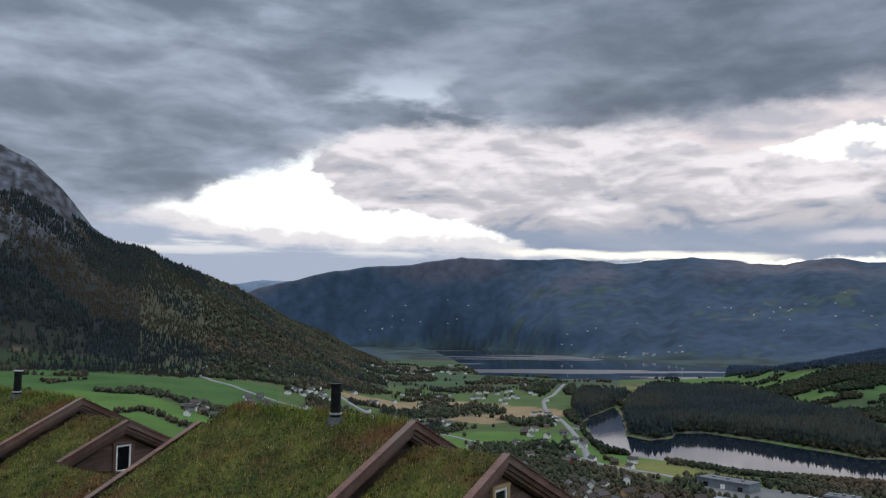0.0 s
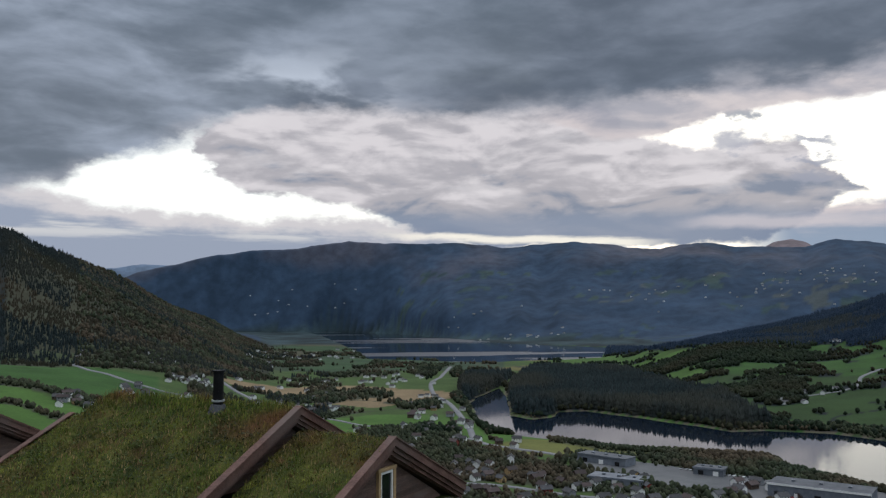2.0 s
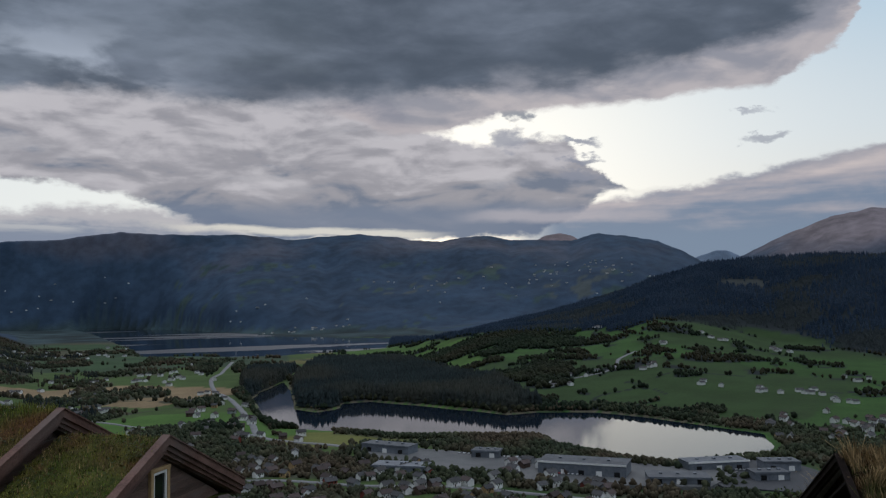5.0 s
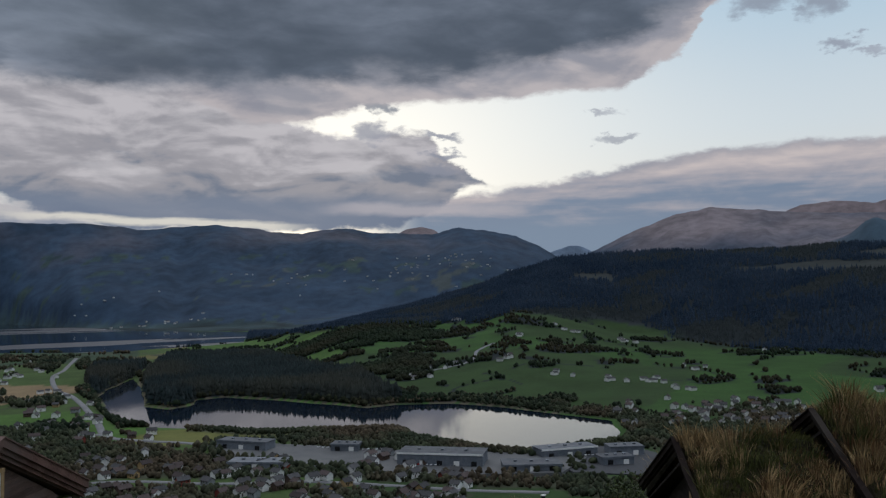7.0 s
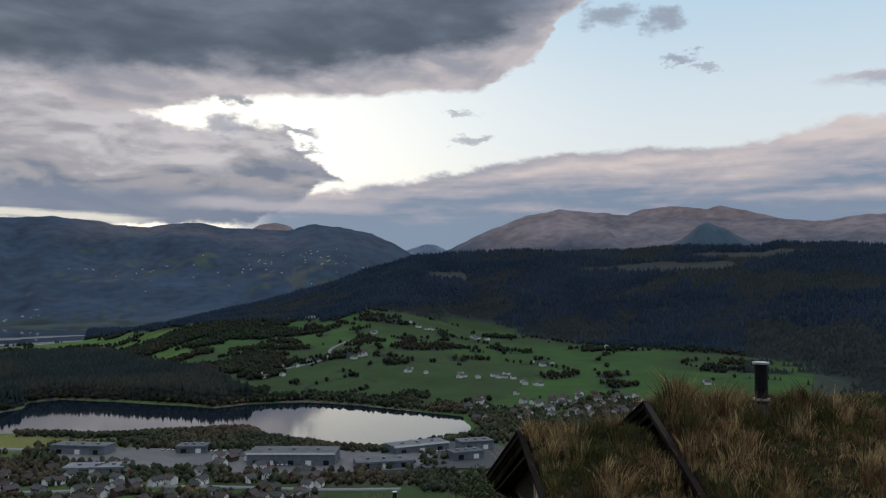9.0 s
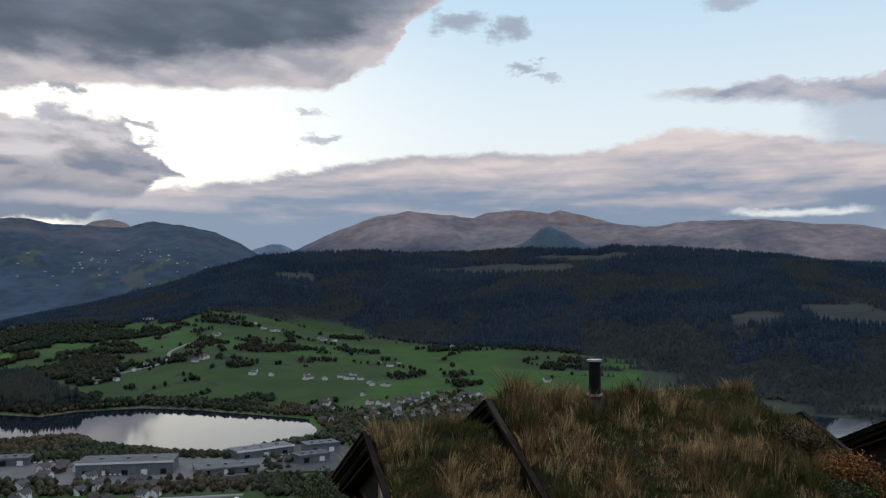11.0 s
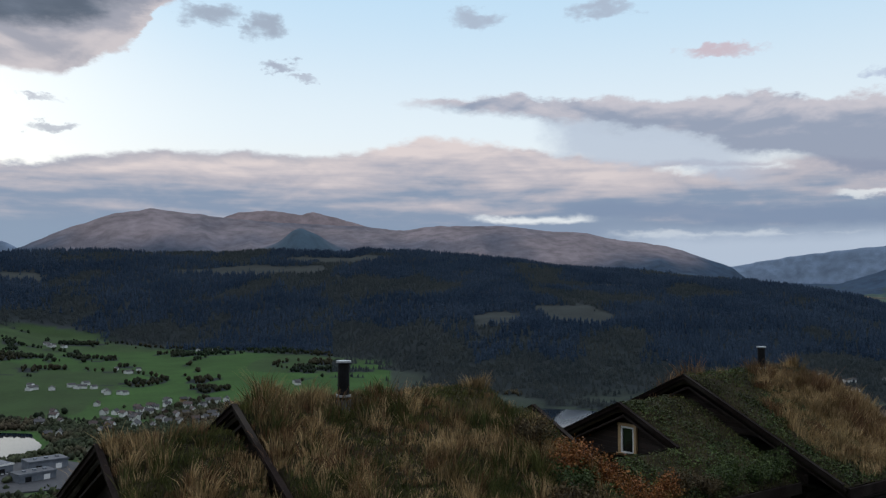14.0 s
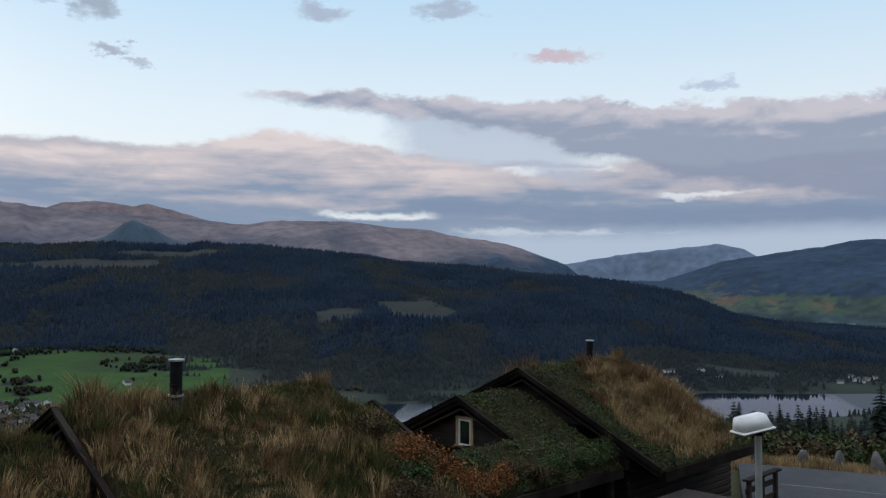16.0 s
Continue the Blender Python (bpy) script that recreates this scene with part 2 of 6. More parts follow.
build_sky()
sun = new("sun", bpy.data.lights.new("sun", "SUN"))
sun.data.energy, sun.data.angle, sun.data.color = 0.6, radians(40), (1.0, 0.93, 0.85)
sun.matrix_world = look((0, 0, 0), (-math.sin(radians(25)), -math.cos(radians(25)), -0.75))

# ---------------------------------------------------------------- materials


def material(name, tones, scale=3.0, rough=0.85, bump=0.0, bump_scale=30.0, island=0.0, objects=0.0, metal=0.0, spec=0.3,
             stretch=(1, 1, 1), attribute=None, fine=None):
    """Noise mix of two or three tones at two scales with fine relief."""
    mt = bpy.data.materials.new(name)
    mt.use_nodes = True
    tree = mt.node_tree
    k = Nodes(tree)
    bsdf = tree.nodes["Principled BSDF"]
    co = tree.nodes.new("ShaderNodeTexCoord").outputs["Object"]
    mp = tree.nodes.new("ShaderNodeMapping")
    tree.links.new(co, mp.inputs[0])
    mp.inputs["Scale"].default_value = stretch
    v = mp.outputs[0]
    a = k.noise(v, scale, 5, 0.6)
    b = k.noise(v, fine or scale * 9, 3, 0.6)
    f = k.step(k.add(k.mul(a, 0.6), k.mul(b, 0.4)), 0.36, 0.64)
    if attribute:
        at = tree.nodes.new("ShaderNodeAttribute")
        at.attribute_name = attribute
        col = k.mix(1.0, at.outputs["Color"], k.mix(f, (0.80, 0.80, 0.80), (1.20, 1.19, 1.18)), "MULTIPLY")
    else:
        col = k.mix(f, tones[0], tones[1])
        if len(tones) > 2:
            col = k.mix(k.step(k.noise(v, scale * 0.35, 3), 0.45, 0.65), col, tones[2])
    if island or objects:
        src = tree.nodes.new("ShaderNodeNewGeometry").outputs["Random Per Island"] if island else \
            tree.nodes.new("ShaderNodeObjectInfo").outputs["Random"]
        amt = island or objects
        g = k.m("MULTIPLY_ADD", src, 2 * amt, 1 - amt)
        hv = tree.nodes.new("ShaderNodeHueSaturation")
        tree.links.new(col, hv.inputs["Color"])
        tree.links.new(g, hv.inputs["Value"])
        col = hv.outputs[0]
    tree.links.new(col, bsdf.inputs["Base Color"])
    bsdf.inputs["Roughness"].default_value = rough
    bsdf.inputs["Metallic"].default_value = metal
    bsdf.inputs["Specular IOR Level"].default_value = spec
    if bump:
        bn = tree.nodes.new("ShaderNodeBump")
        bn.inputs["Strength"].default_value = bump
        bn.inputs["Distance"].default_value = 0.02
        tree.links.new(k.noise(v, bump_scale, 4, 0.6), bn.inputs["Height"])
        tree.links.new(bn.outputs[0], bsdf.inputs["Normal"])
    return mt


M_LAND = material("land", None, 0.02, 0.95, attribute="cover", spec=0.1, fine=0.35)
# hill conifers: dark green shifted to blue, painting in the distance haze
M_CONIFER_HAZE = material("hazy_conifer_woods", [(0.014, 0.025, 0.044), (0.028, 0.042, 0.063)], 0.008, 0.95, island=0.16, spec=0.05)
M_HILL_BROAD = material("hill_birch_woods", [(0.022, 0.029, 0.032), (0.036, 0.042, 0.040)], 0.010, 0.95, island=0.12, spec=0.05)
M_FARM_TREE = material("farm_trees", [(0.010, 0.018, 0.010), (0.022, 0.031, 0.016), (0.028, 0.026, 0.014)], 0.012, 0.9, island=0.3, spec=0.1)
M_SLOPE_WOOD = material("mountain_birch_woods", [(0.020, 0.022, 0.015), (0.034, 0.031, 0.020), (0.040, 0.031, 0.021)], 0.008, 0.95, island=0.16, spec=0.05)
# darker copy of the hill conifer tone, left without the painted haze
M_CONIFER_DARK = material("dark_conifer_woods", [(0.008, 0.014, 0.015), (0.017, 0.025, 0.025), (0.024, 0.026, 0.020)], 0.012, 0.9, island=0.3, spec=0.1)
M_BROAD = material("broadleaf_woods", [(0.027, 0.037, 0.022), (0.048, 0.054, 0.029), (0.064, 0.050, 0.032)], 0.03, 0.9, island=0.4, spec=0.1)
M_TURF_GREEN = material("green_turf", [(0.022, 0.030, 0.008), (0.095, 0.098, 0.022), (0.080, 0.038, 0.017)], 1.4, 0.95, 0.8, 40, spec=0.1)
M_TURF_DRY = material("dry_turf", [(0.014, 0.012, 0.006), (0.036, 0.028, 0.014), (0.014, 0.012, 0.006)], 1.6, 0.95, 0.8, 40, spec=0.1)
M_GRASS_GREEN = material("green_grass", [(0.058, 0.115, 0.015), (0.245, 0.245, 0.048), (0.180, 0.105, 0.036)], 1.3, 0.8, island=0.6, spec=0.2)
M_GRASS_DRY = material("dry_grass", [(0.230, 0.150, 0.066), (0.420, 0.300, 0.145), (0.120, 0.085, 0.036)], 1.8, 0.8, island=0.6, spec=0.2)
M_WOOD = material("stained_wood", [(0.070, 0.042, 0.032), (0.150, 0.094, 0.072), (0.110, 0.082, 0.070)], 1.5, 0.75, 0.5, 20, objects=0.25, stretch=(1, 1, 6))
M_BARGE = material("weathered_barge", [(0.085, 0.044, 0.034), (0.165, 0.092, 0.070), (0.13, 0.090, 0.075)], 1.8, 0.8, 0.5, 18, objects=0.2)
# M_WOOD darkened: shade on the right-hand cabins is put into the tone
M_WOOD_SHADED = material("shaded_stained_wood", [(0.014, 0.009, 0.007), (0.036, 0.023, 0.017), (0.028, 0.020, 0.016)], 1.5, 0.8, 0.5, 20, objects=0.25, stretch=(1, 1, 6))
# M_BARGE darkened for older boards and for the shade they stand in
M_BARGE_SHADED = material("shaded_old_barge", [(0.009, 0.006, 0.005), (0.019, 0.013, 0.011), (0.03, 0.025, 0.021)], 1.8, 0.9, 0.5, 18, objects=0.25, spec=0.08)
M_GRASS_RUST = material("rusty_grass", [(0.095, 0.050, 0.024), (0.185, 0.105, 0.048)], 1.3, 0.8, island=0.5, spec=0.2)
M_GRASS_OLIVE = material("olive_grass", [(0.040, 0.050, 0.012), (0.090, 0.090, 0.024)], 1.3, 0.8, island=0.5, spec=0.2)
M_TRIM = material("pine_trim", [(0.34, 0.22, 0.10), (0.46, 0.32, 0.17)], 3, 0.6, 0.3, 25)
M_WHITE = material("white_paint", [(0.70, 0.69, 0.66), (0.80, 0.79, 0.76)], 4, 0.5, 0.1)
M_STEEL = material("black_steel", [(0.005, 0.005, 0.006), (0.012, 0.012, 0.013)], 5, 0.6, 0.1, spec=0.15)
M_GALV = material("galvanised_steel", [(0.45, 0.46, 0.47), (0.60, 0.61, 0.62)], 6, 0.4, 0.1, metal=0.7)
M_FLASH = material("lead_flashing", [(0.04, 0.042, 0.046), (0.08, 0.082, 0.088)], 5, 0.6, 0.2)
M_ASPHALT = material("asphalt", [(0.032, 0.034, 0.038), (0.055, 0.057, 0.062)], 0.4, 0.85, 0.4, 60, fine=8)
M_LINE = material("worn_line_paint", [(0.07, 0.072, 0.075), (0.22, 0.22, 0.22)], 2.0, 0.85, fine=14)
M_STONE = material("granite", [(0.07, 0.068, 0.064), (0.14, 0.135, 0.125)], 3, 0.9, 0.6, 20)


def glass_material():
    mt = bpy.data.materials.new("window_glass")
    mt.use_nodes = True
    b = mt.node_tree.nodes["Principled BSDF"]
    b.inputs["Base Color"].default_value = (0.008, 0.009, 0.010, 1)
    b.inputs["Roughness"].default_value = 0.06
    return mt


def water_material():
    mt = bpy.data.materials.new("lake_water")
    mt.use_nodes = True
    tree = mt.node_tree
    k = Nodes(tree)
    b = tree.nodes["Principled BSDF"]
    co = tree.nodes.new("ShaderNodeTexCoord").outputs["Object"]
    b.inputs["Base Color"].default_value = (0.006, 0.011, 0.020, 1)
    b.inputs["IOR"].default_value = 1.33
    mp = tree.nodes.new("ShaderNodeMapping")
    tree.links.new(co, mp.inputs[0])
    mp.inputs["Scale"].default_value = (0.0009, 0.0042, 1)
    streak = k.step(k.noise(mp.outputs[0], 1.0, 3, 0.5), 0.53, 0.58)
    sep = tree.nodes.new("ShaderNodeSeparateXYZ")
    tree.links.new(co, sep.inputs[0])
    faraway = k.m("MAXIMUM", k.step(sep.outputs[1], 1450.0, 1900.0), k.mul(k.step(sep.outputs[0], 700.0, 760.0), k.step(sep.outputs[1], 520.0, 450.0)))
    ruffle = k.mul(faraway, streak)
    tree.links.new(k.m("MULTIPLY_ADD", ruffle, 0.42, 0.04), b.inputs["Roughness"])
    bn = tree.nodes.new("ShaderNodeBump")
    bn.inputs["Strength"].default_value = 0.25
    bn.inputs["Distance"].default_value = 0.05
    tree.links.new(k.noise(co, 0.35, 3, 0.6), bn.inputs["Height"])
    tree.links.new(bn.outputs[0], b.inputs["Normal"])
    return mt


M_LEAF_GREEN = material("green_leaves", [(0.020, 0.036, 0.010), (0.062, 0.085, 0.020), (0.036, 0.038, 0.013)], 0.9, 0.7, island=0.5, spec=0.2)
M_LEAF_ORANGE = material("orange_leaves", [(0.15, 0.050, 0.016), (0.21, 0.10, 0.024), (0.060, 0.062, 0.018)], 1.1, 0.7, island=0.5, spec=0.2)
M_LEAF_BROWN = material("brown_leaves", [(0.050, 0.036, 0.018), (0.085, 0.062, 0.028), (0.045, 0.048, 0.018)], 0.7, 0.8, island=0.5, spec=0.2)
M_NEEDLE = material("spruce_needles", [(0.006, 0.011, 0.009), (0.014, 0.022, 0.014)], 0.8, 0.8, island=0.4, spec=0.2)
M_BARK = material("grey_bark", [(0.05, 0.042, 0.036), (0.10, 0.088, 0.076)], 4, 0.9, 0.5)
M_GLASS = glass_material()
M_WATER = water_material()

# ---------------------------------------------------------------- building helpers


def thing(name, label, category, at=None, group="", kind=""):
    ob = new(name)
    ob.empty_display_size = 0.3
    if at is not None:
        ob.matrix_basis = at
    return tagged(ob, label, category, group, kind)


def part(name, bm, mt, parent=None, label="", kind="", smooth=False):
    me = bpy.data.meshes.new(name)
    if isinstance(bm, bmesh.types.BMesh):
        bmesh.ops.recalc_face_normals(bm, faces=bm.faces)
        bm.to_mesh(me)
        bm.free()
    else:
        me.from_pydata(*bm)
    me.materials.append(mt)
    if smooth:
        me.polygons.foreach_set("use_smooth", [True] * len(me.polygons))
    ob = new(name, me)
    ob.parent = parent
    return tagged(ob, label, kind=kind)


def fast_mesh(name, verts, faces, mt, size=3, smooth=False):
    """Mesh from numpy arrays; all faces have the same number of corners."""
    me = bpy.data.meshes.new(name)
    me.vertices.add(len(verts))
    me.vertices.foreach_set("co", np.asarray(verts, np.float32).ravel())
    me.loops.add(faces.size)
    me.loops.foreach_set("vertex_index", faces.astype(np.int32).ravel())
    me.polygons.add(len(faces))
    me.polygons.foreach_set("loop_start", np.arange(0, faces.size, size, dtype=np.int32))
    me.polygons.foreach_set("loop_total", np.full(len(faces), size, np.int32))
    if smooth:
        me.polygons.foreach_set("use_smooth", np.ones(len(faces), bool))
    me.update(calc_edges=True)
    me.materials.append(mt)
    return new(name, me)


def box(bm, lo, hi, m=None, bevel=0.0):
    c = [(a + b) / 2 for a, b in zip(lo, hi)]
    s = [abs(b - a) for a, b in zip(lo, hi)]
    r = bmesh.ops.create_cube(bm, size=1.0, matrix=(m or Matrix()) @ Matrix.Translation(c) @ Matrix.Diagonal((*s, 1)))
    if bevel:
        es = list({e for v in r["verts"] for e in v.link_edges})
        bmesh.ops.bevel(bm, geom=es, offset=bevel, segments=1, affect="EDGES")
    return bm


def boxes(*items, m=None, bevel=0.0):
    bm = bmesh.new()
    for lo, hi in items:
        box(bm, lo, hi, m, bevel)
    return bm


def tube(bm, r0, r1, z0, z1, x=0, y=0, n=20):
    bmesh.ops.create_cone(bm, cap_ends=True, segments=n, radius1=r0, radius2=r1, depth=z1 - z0,
                          matrix=Matrix.Translation((x, y, (z0 + z1) / 2)))
    return bm


def prism(outline, x0, x1):
    """Solid with the (y, z) outline, from x0 to x1."""
    bm = bmesh.new()
    a = [bm.verts.new((x0, y, z)) for y, z in outline]
    b = [bm.verts.new((x1, y, z)) for y, z in outline]
    bm.faces.new(a)
    bm.faces.new(b[::-1])
    n = len(a)
    for i in range(n):
        bm.faces.new((a[i], b[i], b[(i + 1) % n], a[(i + 1) % n]))
    return bm


def hash01(ix, iy, seed):
    v = np.sin(ix * 127.1 + iy * 311.7 + seed * 74.7) * 43758.5453
    return v - np.floor(v)


def value_noise(x, y, seed=0):
    ix, iy = np.floor(x), np.floor(y)
    fx, fy = x - ix, y - iy
    fx, fy = fx * fx * (3 - 2 * fx), fy * fy * (3 - 2 * fy)
    a, b = hash01(ix, iy, seed), hash01(ix + 1, iy, seed)
    c, d = hash01(ix, iy + 1, seed), hash01(ix + 1, iy + 1, seed)
    return (a * (1 - fx) + b * fx) * (1 - fy) + (c * (1 - fx) + d * fx) * fy


def fbm(x, y, octaves=4, seed=0):
    out, amp, tot = 0.0, 1.0, 0.0
    for o in range(octaves):
        out = out + amp * value_noise(x * 2 ** o, y * 2 ** o, seed + o * 3.3)
        tot += amp
        amp *= 0.5
    return out / tot - 0.5

# ---------------------------------------------------------------- the valley: one sheet of ground in rings round the lookout
LAKE_NEAR = [(275, 1330), (252, 1168), (217, 993), (235, 953), (265, 970), (282, 1018), (321, 1022), (365, 944), (401, 880),
             (420, 832), (459, 837), (517, 807), (547, 739), (562, 663), (576, 607), (537, 556), (503, 528), (464, 533), (410, 525),
             (394, 549), (382, 598), (380, 650), (380, 694), (310, 718), (272, 734), (243, 776), (215, 805), (181, 841), (166, 903),
             (187, 1107), (213, 1198), (243, 1259)]
LAKE_FAR = [(-110, 4330), (-50, 4000), (80, 2487), (95, 2090), (290, 1972), (387, 1928), (696, 2070), (904, 2635), (637, 2965), (506, 3443),
            (326, 4105), (-10, 4440)]
LAKE_EAST = [(840, 330), (900, 215), (900, 150), (1076, -156), (1086, -251), (1109, -363), (1160, -620), (960, -520), (922, -302), (865, -200),
             (868, -126), (780, 150), (760, 330)]
PENINSULA = [(258, 1190), (222, 1000), (242, 962), (264, 976), (284, 1026), (323, 1030), (370, 952), (408, 890), (428, 842), (475, 850),
             (525, 1040), (545, 1280), (570, 1600), (400, 1640), (300, 1350)]


SHORE_MEADOW = [(148, 764), (190, 790), (215, 782), (279, 722), (302, 698), (255, 688), (217, 690), (160, 701)]
MAIN_ROAD = [(256, 1760), (198, 1494), (167, 1371), (153, 1215), (157, 1074), (146, 874), (139, 783), (160, 744), (204, 679), (237, 614), (260, 561), (295, 556), (318, 498), (346, 469)]
TOWN_ROAD = [(40, 600), (110, 590), (170, 545), (215, 520), (265, 472), (330, 405)]
YARD = [(205, 690), (250, 655), (330, 560), (380, 520), (420, 470), (370, 440), (300, 480), (235, 560), (190, 640)]
YARD_EAST = [(400, 500), (440, 520), (480, 480), (470, 420), (420, 400), (380, 440)]
WEST_WOOD = [(188, 1130), (235, 1215), (262, 1300), (330, 1480), (240, 1470), (200, 1310)]


def inside(poly, x, y):
    """Distance to the outline, positive inside."""
    d2 = np.full(np.shape(x), 1e18)
    odd = np.zeros(np.shape(x), bool)
    for (x0, y0), (x1, y1) in zip(poly, poly[1:] + poly[:1]):
        ex, ey = x1 - x0, y1 - y0
        t = np.clip(((x - x0) * ex + (y - y0) * ey) / (ex * ex + ey * ey), 0, 1)
        d2 = np.minimum(d2, (x - x0 - t * ex) ** 2 + (y - y0 - t * ey) ** 2)
        if y0 != y1:
            odd ^= ((y0 > y) != (y1 > y)) & (x < (x1 - x0) * (y - y0) / (y1 - y0) + x0)
    return np.where(odd, 1, -1) * np.sqrt(d2)


def curve(points):
    xs, ys = zip(*points)
    return lambda a: np.interp(a, xs, ys)


def tan_deg(e):
    return np.tan(np.radians(e))


# radius and rise (degrees from the lookout) of the main forms, by bearing
FLOOR_R = curve([(-60, 480), (-28, 480), (-9, 540), (-3, 560), (3, 1500), (19, 1900), (23, 1400), (26, 1080), (32, 960), (40, 880), (48, 820),
                 (64, 800), (70, 850), (77, 930), (98, 1095), (108, 1150), (125, 1200)])
FLOOR_Z = curve([(-60, -66), (-28, -68), (-20, -76), (-9, -102), (-3, -116), (2, -120)])
FOOT_R = curve([(-28, 1100), (-14, 1150), (-9, 1250), (-6, 1400), (-3, 1500), (3, 1700), (13, 2000), (19, 2300), (23, 1900), (26, 1750), (32, 1700),
                (44, 1700), (50, 1600), (57, 1500), (61, 1450), (65, 1330), (69, 1120), (74, 1000), (77, 970), (98, 1125), (108, 1200), (125, 1300)])
FOOT_E = curve([(-28, -2.6), (-20, -3.0), (-14, -3.6), (-9, -4.0), (-6, -4.5), (-3, -4.8), (3, -4.3), (13, -3.65), (19, -3.15), (23, -2.7), (26, -2.4),
                (32, -2.2), (37, -1.6), (44, -2.9), (50, -3.7), (57, -3.9), (61, -4.1), (65, -4.9), (69, -6.5), (74, -7.1), (77, -7.4), (98, -6.4),
                (108, -6.0)])
CREST_R = curve([(-20, 1900), (-14, 2100), (-9, 2500), (-6, 2900), (-3, 3000), (3, 3000), (13, 2800), (18, 2600), (30, 2500), (40, 2400), (80, 2400),
                 (88, 2250), (92, 2150), (97, 2050), (101, 1900), (108, 1750)])
CREST_E = curve([(-40, 13), (-28.6, 10.8), (-26.7, 9.95), (-25, 8.3), (-23.1, 5.9), (-21.7, 4.9), (-19.8, 4.6), (-18.7, 3.95), (-16.5, 3.2), (-13.9, 1.95), (-11.7, 0.75), (-8.6, -0.6),
                 (-6.3, -1.7), (-4, -2.5), (3, -2.44), (13, -2.62), (18.4, -3.2), (22.3, -2.9), (25.2, -2.2), (27.5, -1.65), (31.3, -0.75), (36, 0.75), (40, 2.2),
                 (42.5, 2.35), (48, 2.6), (55, 2.45), (63, 2.5), (64.2, 2.75), (69, 2.43), (74.7, 2.08), (80, 1.48), (88, 0.75), (94, 0.0), (97.3, -0.75), (99.7, -1.85),
                 (103.1, -2.65), (106.3, -3.1), (108.4, -3.7), (125, -4.6)])
BASE_R = curve([(-60, 4200), (-6, 4380), (0, 4300), (3, 4200), (8, 3500), (13, 3220), (18, 3150), (30, 3300), (60, 3500), (125, 3400)])
BASE_Z = curve([(18, -121), (26, -80), (40, -40), (85, -40), (97, -118), (125, -118)])
FAR_E = curve([(-60, 2.0), (-14, 1.6), (-12.5, 2.3), (-9.8, 2.95), (-8, 3.45), (-5.2, 3.84), (-2.5, 3.96), (-0.7, 4.33), (1.2, 4.58), (3.7, 4.46), (8.8, 4.5), (10.9, 4.3),
               (12, 4.12), (14.3, 4.35), (16.7, 4.5), (19.6, 4.25), (20.3, 4.02), (22.5, 3.92), (23.8, 4.25), (25.5, 4.33), (27.2, 4.05), (31.4, 3.9), (33.2, 4.34), (35, 4.06),
               (37.1, 3.72), (38.5, 3.1), (39.8, 2.38), (40.6, 1.8), (41.6, 1.8), (42.2, 2.5), (45.2, 3.9), (47.7, 4.87), (50, 5.3), (52.4, 5.06), (54.7, 4.84), (57, 4.6), (60, 4.5), (64.4, 4.3),
               (66.4, 4.08), (69.1, 4.4), (73.6, 4.45), (76.6, 4.06), (79.4, 3.9), (82, 3.35), (84.8, 2.98), (88.8, 1.55), (90, 0.6), (95, 0.4), (96.5, 0.9), (99, 1.76), (102.5, 2.28), (104.8, 2.6),
               (106.7, 3.0), (108.5, 3.07), (125, 4)])
BACK_E = curve([(-60, 1.5), (-16, 2.2), (-14.3, 2.5), (-12.4, 2.8), (-9, 2.7), (-5, 2.0), (25, 2.0), (28.6, 3.7), (29.6, 4.25), (30.6, 4.42), (31.5, 4.2), (33, 3.0), (39, 2.4), (40.8, 3.0), (41.6, 2.9),
                (43, 2.2), (52, 3.0), (54.5, 4.75), (55.5, 5.15), (57.4, 5.36), (59.8, 5.05), (60.5, 5.34), (62.1, 4.93), (65, 4.2), (68, 3), (86, 1.0), (88.7, 1.6), (90.6, 1.94), (92.5, 2.24),
                (96.2, 2.68), (98.7, 2.91), (100.4, 2.5), (101.5, 1.8), (104, 1.2), (125, 1)])


def near_slope(r, az):
    """The hillside right under the lookout: bank, cabin terrace, steep drop, and a level car park to the right."""
    terrace = np.interp(r, [0, 3, 11, 22, 30, 60, 200, 480], [6.4, 6.0, 1.8, 1.2, -1.0, -13, -66, -119])
    level = np.interp(r, [0, 3, 11, 30, 36, 60, 120, 480], [6.4, 6.0, 1.8, 1.2, 1.0, -8, -26, -119])
    left = np.interp(r, [0, 3, 11, 36, 120, 300, 480], [6.4, 6.0, 1.6, 0.6, -20, -50, -66])
    k = np.clip((az - 82) / 14, 0, 1)
    k = k * k * (3 - 2 * k)
    q = np.clip((2 - az) / 18, 0, 1)
    back = np.clip((np.abs(az - 30) - 115) / 30, 0, 1)
    z = terrace * (1 - k) * (1 - q) + level * k + left * q * (1 - k)
    return z * (1 - back) + (6.4 + 0.05 * r) * back


